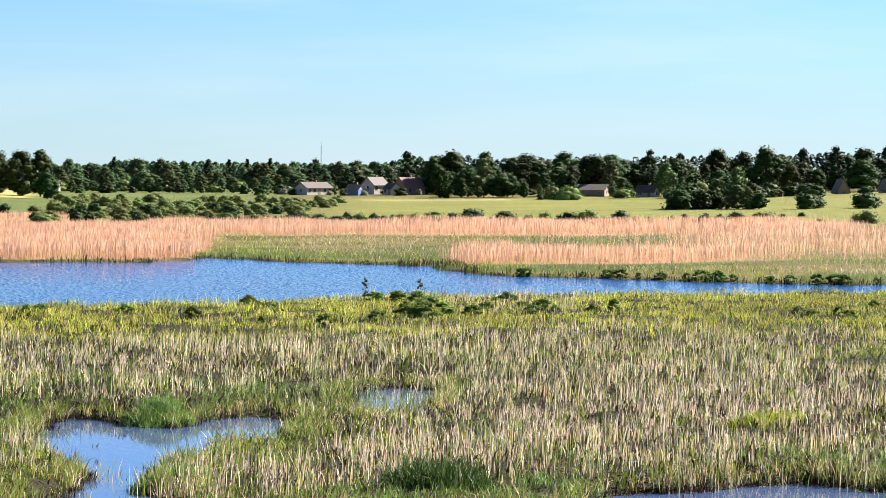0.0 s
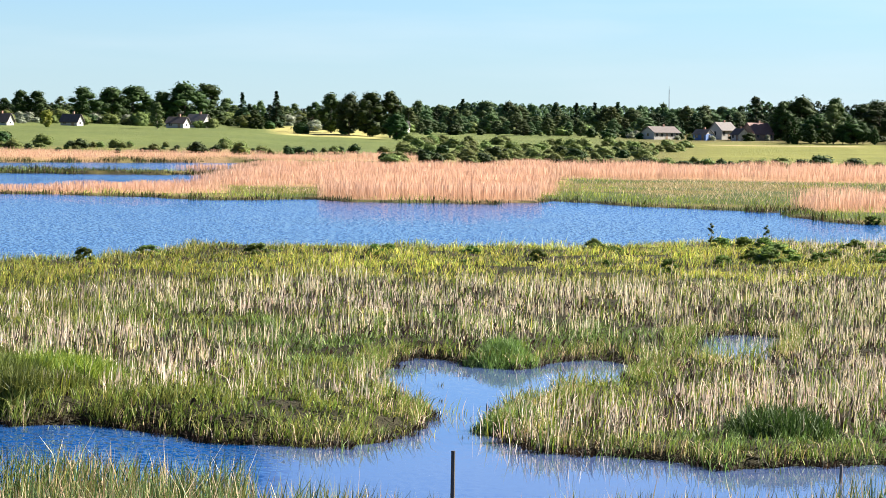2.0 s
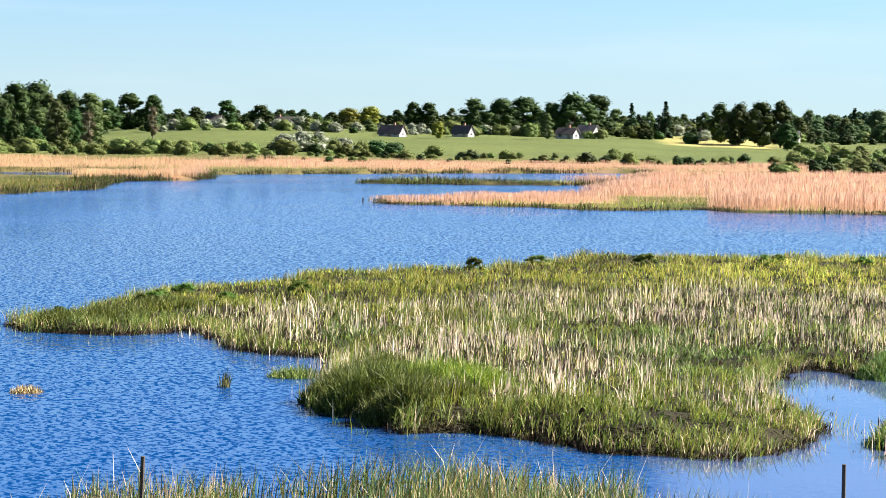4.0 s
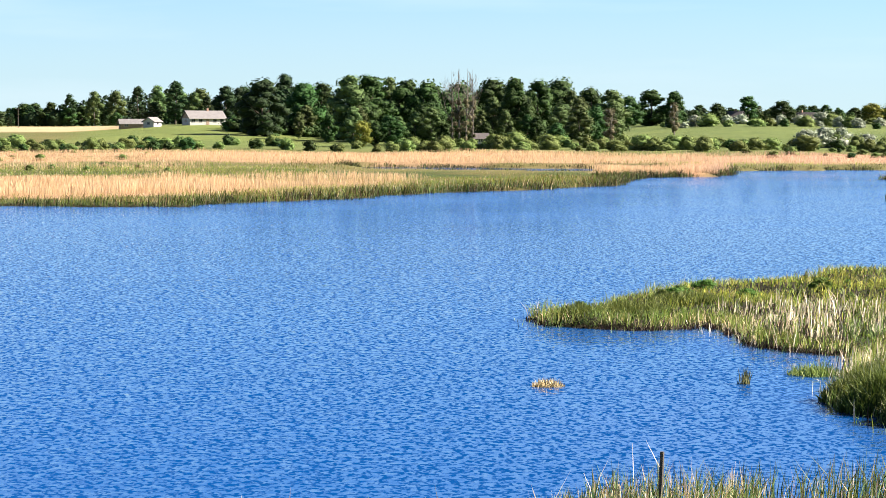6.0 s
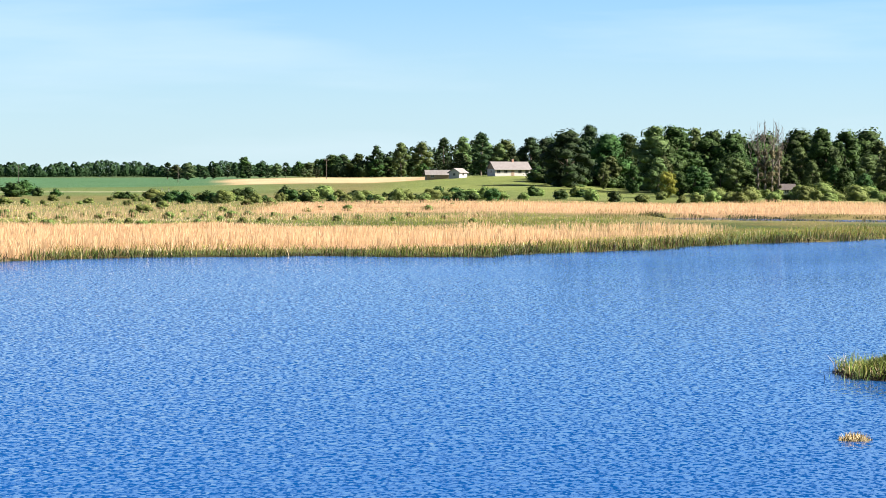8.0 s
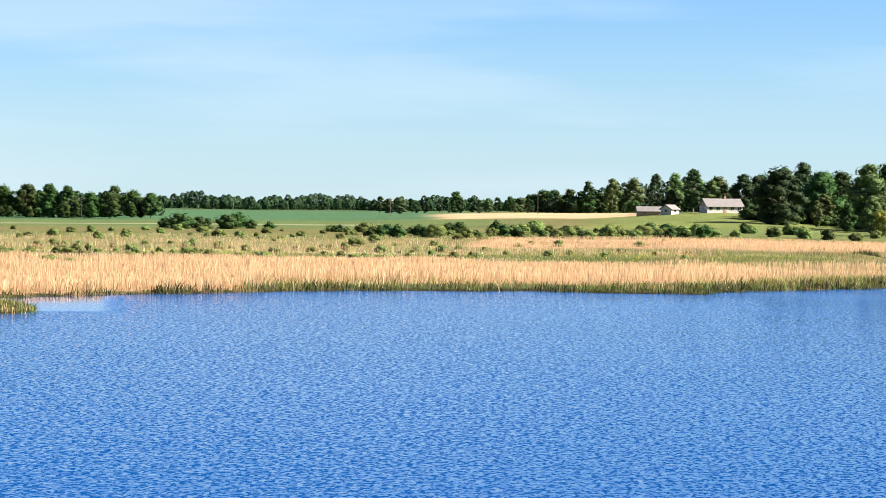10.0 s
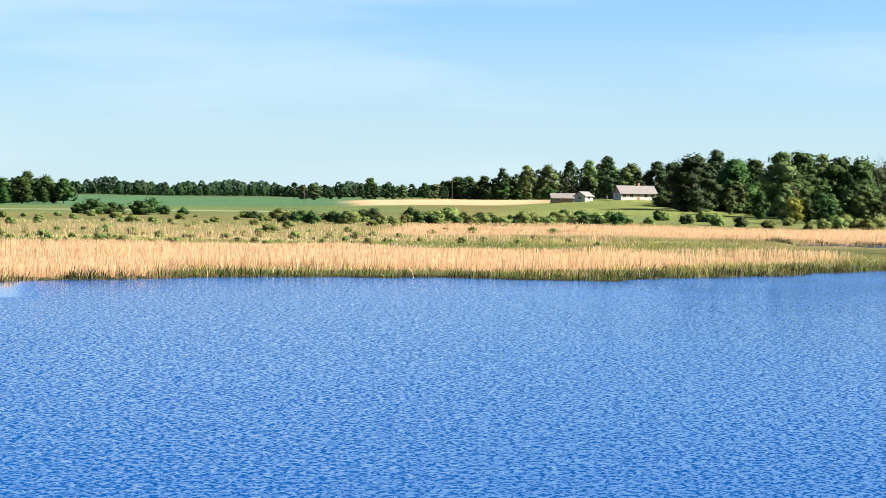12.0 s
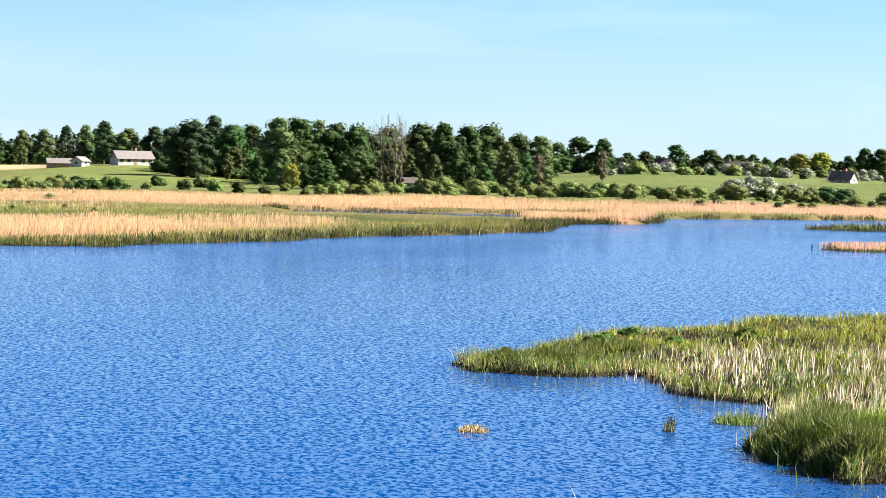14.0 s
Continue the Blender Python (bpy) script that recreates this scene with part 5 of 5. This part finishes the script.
# pine-dark sprays stand in for the shade inside the woods
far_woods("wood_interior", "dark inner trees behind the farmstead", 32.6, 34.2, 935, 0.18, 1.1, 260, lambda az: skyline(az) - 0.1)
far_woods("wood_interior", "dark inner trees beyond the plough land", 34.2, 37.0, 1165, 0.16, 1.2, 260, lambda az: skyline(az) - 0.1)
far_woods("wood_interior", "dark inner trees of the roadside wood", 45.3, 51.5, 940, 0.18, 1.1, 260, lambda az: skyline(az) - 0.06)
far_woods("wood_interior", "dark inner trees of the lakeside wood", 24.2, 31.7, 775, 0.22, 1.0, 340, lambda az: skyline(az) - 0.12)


# ---------------------------------------------------------------- houses
def prism(bm, x0, x1, w, z0, z1):
    """A gable between x0 and x1, its ridge along x."""
    a = [bm.verts.new(p) for p in ((x0, -w, z0), (x0, w, z0), (x0, 0, z1), (x1, -w, z0), (x1, w, z0), (x1, 0, z1))]
    for f in ((0, 2, 1), (3, 4, 5), (0, 3, 5, 2), (1, 2, 5, 4), (0, 1, 4, 3)):
        bm.faces.new([a[i] for i in f])
    return bm


def slab(bm, x0, x1, ya, za, yb, zb, th):
    """A sloping slab from the eave (ya, za) to the ridge (yb, zb)."""
    n = Vector((0, -(zb - za), yb - ya)).normalized() * th
    if n.z < 0:
        n = -n
    v = [bm.verts.new(p) for p in ((x0, ya, za), (x1, ya, za), (x1, yb, zb), (x0, yb, zb))]
    v += [bm.verts.new(Vector(q.co) + n) for q in v]
    for f in ((3, 2, 1, 0), (4, 5, 6, 7), (0, 1, 5, 4), (1, 2, 6, 5), (2, 3, 7, 6), (3, 0, 4, 7)):
        bm.faces.new([v[i] for i in f])
    return bm


def house(name, label, az, r, length, width, wall_h, roof_h, turn, wall, roof, windows=3, door=True, chimney=True, gable=None, category="house"):
    """A gabled house; local x runs along the ridge, -y faces the lake before it is turned."""
    root = tagged(new(name), label, category)
    L, W = length / 2, width / 2
    body = bmesh.new()
    box(body, -L, L, -W, W, -1.0, wall_h)
    part("wall", body, wall, root)
    part("gable", prism(bmesh.new(), -L + 0.003, L - 0.003, W - 0.003, wall_h, wall_h + roof_h - 0.05), gable or wall, root)
    k = roof_h / W
    for s in (-1, 1):
        part("roof", slab(bmesh.new(), -L - 0.45, L + 0.45, s * (W + 0.45), wall_h - 0.45 * k, 0, wall_h + roof_h, 0.14), roof, root)
    if chimney:
        part("chimney", box(bmesh.new(), -0.3 + L * 0.2, 0.3 + L * 0.2, -0.3, 0.3, wall_h + roof_h * 0.6, wall_h + roof_h + 0.8), M_CHIMNEY, root)
    spots = []
    for i in range(windows):
        spots.append((-L + (i + 0.5) * length / windows, -W))
    for i, (x, y) in enumerate(spots):
        if door and i == windows // 2:
            part("door", box(bmesh.new(), x - 0.5, x + 0.5, y - 0.06, y + 0.04, -0.1, min(2.0, wall_h - 0.1)), M_PLANKWALL, root, "brown plank door")
            continue
        f = part("window", box(bmesh.new(), x - 0.6, x + 0.6, y - 0.05, y + 0.03, wall_h * 0.35, wall_h * 0.88), M_WHITEWALL, root)
        for s in (-1, 1):
            part("pane", box(bmesh.new(), x + s * 0.29 - 0.24, x + s * 0.29 + 0.24, y - 0.065, y - 0.04, wall_h * 0.4, wall_h * 0.83), M_GLASSDARK, f)
    for s in (-1, 1):
        f = part("window", box(bmesh.new(), s * L - 0.04, s * L + 0.05 * s, -0.55, 0.55, wall_h * 0.35, wall_h * 0.88), M_WHITEWALL, root)
        part("pane", box(bmesh.new(), s * (L + 0.03), s * (L + 0.065), -0.45, 0.45, wall_h * 0.4, wall_h * 0.83), M_GLASSDARK, f)
    root.matrix_world = Matrix.Translation(at(az, r, rest_z(az, r))) @ Matrix.Rotation(radians(az + turn), 4, "Z")
    return root


house("farmhouse", "long white-walled farmhouse under a weathered grey roof on the hill", 32.88, 800, 11.8, 6.0, 2.0, 2.2, 24, M_WHITEWALL, M_GREYROOF, 5, gable=M_PLANKWALL)
house("shed", "small whitewashed shed with a pale gable beside the farmhouse", 34.0, 800, 5.0, 3.6, 1.7, 1.2, 62, M_WHITEWALL, M_GREYROOF, 1, False, False, category="shed")
house("shed", "low plank barn with a sagging grey roof", 34.45, 812, 7.5, 4.0, 1.5, 1.3, 8, M_PLANKWALL, M_GREYROOF, 2, True, False, category="shed")
house("log_shed", "dark log shed at the edge of the wood", 30.6, 755, 3.4, 3.0, 1.6, 1.3, 20, M_BARK, M_DARKROOF, 1, True, False, category="shed")
house("cottage", "pale cottage half hidden among the trees", 26.8, 668, 3.6, 3.4, 1.6, 1.2, 0, M_WHITEWALL, M_DARKROOF, 3, False, False)
house("house", "dark-roofed house with a white gable on a green hill", 21.25, 900, 6.5, 5.0, 1.9, 1.9, -26, M_WHITEWALL, M_DARKROOF, 2)
house("house", "long low house with a dark roof and white wall", 19.85, 900, 11.5, 5.5, 1.5, 2.0, -20, M_WHITEWALL, M_DARKROOF, 4)
house("house", "grey-roofed house with a white gable beside blossoming gardens", 17.3, 805, 7.0, 5.0, 1.2, 2.3, -26, M_WHITEWALL, M_DARKROOF, 3)
house("house", "small white house with a dark roof and pale chimney", 15.75, 815, 5.6, 4.6, 1.3, 2.2, -26, M_WHITEWALL, M_DARKROOF, 2)
house("farm_building", "dark building under a wide tan roof on the hilltop", 17.05, 1010, 6.5, 5.0, 1.6, 2.0, -30, M_PLANKWALL, M_GREYROOF, 2, False, False)
house("house", "dark bluish house with a white gable end", 13.45, 830, 6.0, 4.6, 1.7, 1.8, -26, M_WHITEWALL, M_DARKROOF, 2)
house("house", "white house with a grey roof and a white chimney", 13.0, 850, 6.0, 5.0, 2.3, 2.0, -26, M_WHITEWALL, M_GREYROOF, 2)
house("house", "brownish house behind blossoming bushes", 10.4, 945, 6.0, 4.6, 1.8, 1.8, -20, M_PLANKWALL, M_BROWNROOF, 2)
house("house", "pale grey-roofed house beyond the grove", 8.6, 960, 7.0, 5.0, 2.0, 1.8, -10, M_WHITEWALL, M_GREYROOF, 3)
house("farm_building", "long low white building with a dark roof in the village", 2.85, 905, 12.5, 6.0, 2.5, 1.9, 46, M_WHITEWALL, M_DARKROOF, 5)
house("house", "small house with blue walls and a pale gable", 1.92, 895, 5.2, 4.4, 2.2, 1.5, -35, M_BLUEWALL, M_GREYROOF, 2, gable=M_WHITEWALL)
house("house", "white village house with a light grey roof", 1.5, 918, 7.5, 6.0, 3.4, 2.6, 48, M_WHITEWALL, M_GREYROOF, 3)
house("house", "white gabled annexe with a dark roof", 1.12, 897, 4.6, 4.2, 2.3, 1.8, -55, M_WHITEWALL, M_DARKROOF, 2)
house("house", "house with a steep brownish roof in the village", 0.75, 905, 9.6, 6.8, 2.4, 3.6, 48, M_PLANKWALL, M_BROWNROOF, 3)
house("farm_building", "dark low farm building with a pale roof edge", -3.3, 862, 9.5, 6.0, 2.2, 1.7, -15, M_PLANKWALL, M_GREYROOF, 4, True, False)
house("house", "dark-roofed house with a white gable at the forest edge", -4.5, 850, 6.6, 4.6, 1.8, 2.0, -26, M_WHITEWALL, M_DARKROOF, 2)
house("house", "steep-roofed summer house with a dark plank gable", -8.7, 858, 3.6, 4.2, 1.0, 3.8, -60, M_PLANKWALL, M_GREYROOF, 1, False, False)
house("house", "steep-roofed summer house beside the hedge", -9.75, 862, 6.0, 4.4, 1.4, 3.2, -50, M_PLANKWALL, M_GREYROOF, 2, False, False)


# ---------------------------------------------------------------- mast, poles, posts
def mast(az, r, h):
    root = tagged(new("radio_mast"), "slender lattice radio mast above the forest", "mast")
    for i in range(3):
        a = 2.094 * i
        part("leg", tube(bmesh.new(), [(math.cos(a) * 0.45, math.sin(a) * 0.45, -0.5), (math.cos(a) * 0.2, math.sin(a) * 0.2, h)], [0.07, 0.05], 5), M_STEEL, root)
    for k in range(14):
        f0, f1 = k / 14, (k + 1) / 14
        for i in range(3):
            a, b = 2.094 * i, 2.094 * (i + 1)
            p0, p1 = 0.45 - 0.25 * f0, 0.45 - 0.25 * f1
            part("brace", tube(bmesh.new(), [(math.cos(a) * p0, math.sin(a) * p0, h * f0), (math.cos(b) * p1, math.sin(b) * p1, h * f1)], [0.03, 0.03], 4), M_STEEL, root)
    part("antenna", tube(bmesh.new(), [(0, 0, h - 0.5), (0, 0, h + 2)], [0.1, 0.05], 5), M_STEEL, root)
    root.matrix_world = Matrix.Translation(at(az, r, rest_z(az, r)))


mast(2.68, 1300, 20.0)


def utility_pole(az, r, h):
    root = tagged(new("utility_pole"), "wooden utility pole at the edge of a field", "pole", group="utility poles")
    part("pole", tube(bmesh.new(), [(0, 0, -0.5), (0, 0, h)], [0.13, 0.09], 7), M_POST, root)
    part("crossarm", box(bmesh.new(), -0.8, 0.8, -0.05, 0.05, h - 0.66, h - 0.54), M_POST, root)
    for x in (-0.8, 0, 0.8):
        part("insulator", tube(bmesh.new(), [(x, 0, h - 0.5), (x, 0, h - 0.25)], [0.06, 0.04], 6), M_WHITEWALL, root)
    root.matrix_world = Matrix.Translation(at(az, r, rest_z(az, r))) @ Matrix.Rotation(radians(az), 4, "Z")


for az, r, h in ((36.9, 960, 7.5), (40.15, 980, 7.0), (43.6, 1000, 7.0), (46.9, 860, 7.0)):
    utility_pole(az, r, h)


def marker_post(az, r):
    root = tagged(new("marker_post"), "white roadside marker post with a dark band", "post", group="marker posts")
    part("post", box(bmesh.new(), -0.09, 0.09, -0.06, 0.06, -0.2, 1.0), M_WHITEWALL, root)
    part("band", box(bmesh.new(), -0.095, 0.095, -0.065, 0.065, 0.68, 0.84), M_DARKROOF, root)
    root.matrix_world = Matrix.Translation(at(az, r, rest_z(az, r))) @ Matrix.Rotation(radians(az), 4, "Z")


for az in (40.35, 40.5, 43.9):
    marker_post(az, 741)


def stake(name, label, az, r, top, rad, mat, lean=0.0):
    """A weathered post, split and slightly crooked, driven into the bed."""
    rng = random.Random(int(az * 100))
    bm = bmesh.new()
    z0 = min(rest_z(az, r), 0) - 0.4
    n = 6
    tube(bm, [(lean * i / n + rng.uniform(-0.008, 0.008), rng.uniform(-0.008, 0.008), z0 + (top - z0) * i / n) for i in range(n + 1)],
         [rad * (1.1 - 0.25 * i / n) * rng.uniform(0.92, 1.08) for i in range(n + 1)], 8)
    me = bpy.data.meshes.new(name)
    bm.to_mesh(me)
    bm.free()
    me.materials.append(mat)
    ob = tagged(new(name, me), label, "post")
    ob.location = at(az, r, 0)


stake("fence_post", "weathered grey wooden post standing in the shallow water", 7.34, 57.0, 1.28, 0.055, M_POST, 0.02)
stake("fence_post", "dark leaning wooden post among the bank grass", 22.84, 55.0, 1.57, 0.055, M_POST, 0.08)
stake("stake", "thin pale stake in the pool", -5.3, 66.5, 0.5, 0.035, M_DEADWOOD)
stake("stake", "short pale stump of a stake by the pool", -1.2, 62.5, 0.45, 0.04, M_DEADWOOD)


# ---------------------------------------------------------------- tussocks and small islets
def tussock(name, label, az, r, wide, high, n, cols, mat, lean=0.6, flat=1.0):
    """One clump of arching blades."""
    p = at(az, r)
    a, q = RNG.uniform(0, 6.28, n), np.sqrt(RNG.random(n)) * wide / 2
    x, y = p.x + np.cos(a) * q, p.y + np.sin(a) * q * flat
    dome = np.sqrt(np.clip(1 - (2 * q / wide) ** 2 * 0.75, 0.1, 1))
    z = np.maximum(ground_z(x, y), -0.15) - 0.05
    me = blades(name, x, y, z, RNG.uniform(0.6, 1.05, n) * high * dome, RNG.uniform(0.02, 0.045, n), RNG.uniform(0.1, lean, n), tones(n, *cols), mat)
    me.transform(Matrix.Translation((-p.x, -p.y, 0)))
    ob = tagged(new(name, me), label, "tussock")
    ob.location = (p.x, p.y, 0)


tussock("grass_islet", "small tuft of straw-coloured grass alone in the lake", 25.3, 84, 1.1, 0.55, 480, ((0.20, 0.16, 0.06), (0.66, 0.52, 0.30)), M_STRAW, 0.5)
tussock("grass_islet", "green patch of rushes just off the shore", 19.45, 89, 1.9, 0.75, 620, ((0.06, 0.12, 0.02), (0.30, 0.36, 0.10)), M_SEDGE, 0.5)
tussock("grass_islet", "dark base of the lone tuft in the lake", 25.3, 83.7, 1.2, 0.26, 260, ((0.02, 0.014, 0.008), (0.08, 0.05, 0.03)), M_STRAW, 0.5)
tussock("reed_sprig", "few upright dark stalks in open water", 20.98, 85.5, 0.4, 0.95, 40, ((0.03, 0.05, 0.015), (0.20, 0.19, 0.08)), M_STRAW, 0.3)
tussock("reed_sprig", "sparse thin stalks in open water", 19.07, 79, 0.4, 0.95, 34, (GREEN, (0.30, 0.28, 0.12)), M_STRAW, 0.3)
tussock("sedge_tussock", "large dark green sedge tussock hanging over the water", 0.13, 69, 3.0, 1.05, 1500, ((0.02, 0.05, 0.01), (0.08, 0.14, 0.03)), M_SEDGE, 0.8)
tussock("sedge_tussock", "rounded green sedge tussock at the pool's edge", 6.3, 91, 2.6, 0.8, 1100, (GREEN, BLUEGREEN), M_SEDGE, 0.8)
tussock("sedge_tussock", "bluish-green sedge tussock by the pool", 6.0, 71.5, 2.4, 0.75, 1000, (BLUEGREEN, GREEN), M_SEDGE, 0.8)
# dark blade tones put the shaded fronts of these tussocks into colour
tussock("sedge_tussock", "tall green sedge tussock on the point", 17.6, 78, 3.6, 1.45, 3400, ((0.02, 0.05, 0.008), (0.17, 0.21, 0.035)), M_SEDGE, 0.8)
for _az, _r, _w, _h in ((18.4, 80.5, 2.6, 1.25), (18.0, 84, 3.2, 1.1), (17.1, 75, 2.4, 1.15), (16.3, 76.5, 2.8, 1.0), (24.6, 110.5, 2.6, 0.7), (23.4, 112, 3.2, 0.75), (22.3, 118, 3.4, 0.8)):
    tussock("sedge_tussock", "green sedge tussock at the marsh edge, shaded front put into dark blades", _az, _r, _w, _h, int(300 * _w * _w), ((0.018, 0.045, 0.008), (0.20, 0.22, 0.045)), M_SEDGE, 0.8)
tussock("sedge_tussock", "bright green sedge tussock at the channel", 16.2, 80, 4.4, 1.2, 3200, ((0.08, 0.17, 0.02), (0.30, 0.37, 0.05)), M_SEDGE, 0.8)
tussock("sedge_tussock", "green sedge tussock among dry cattails", -7.1, 86, 2.6, 0.8, 900, (GREEN, LIME), M_SEDGE, 0.8)
for _az, _r, _h in ((7.64, 83.6, 0.5), (7.07, 69.8, 0.35), (7.6, 79.0, 0.4), (6.75, 74.4, 0.35)):
    tussock("reed_sprig", "thin dark water plant standing in the calm pool", _az, _r, 0.3, _h, 12, ((0.03, 0.04, 0.015), (0.12, 0.13, 0.05)), M_STRAW, 0.4)
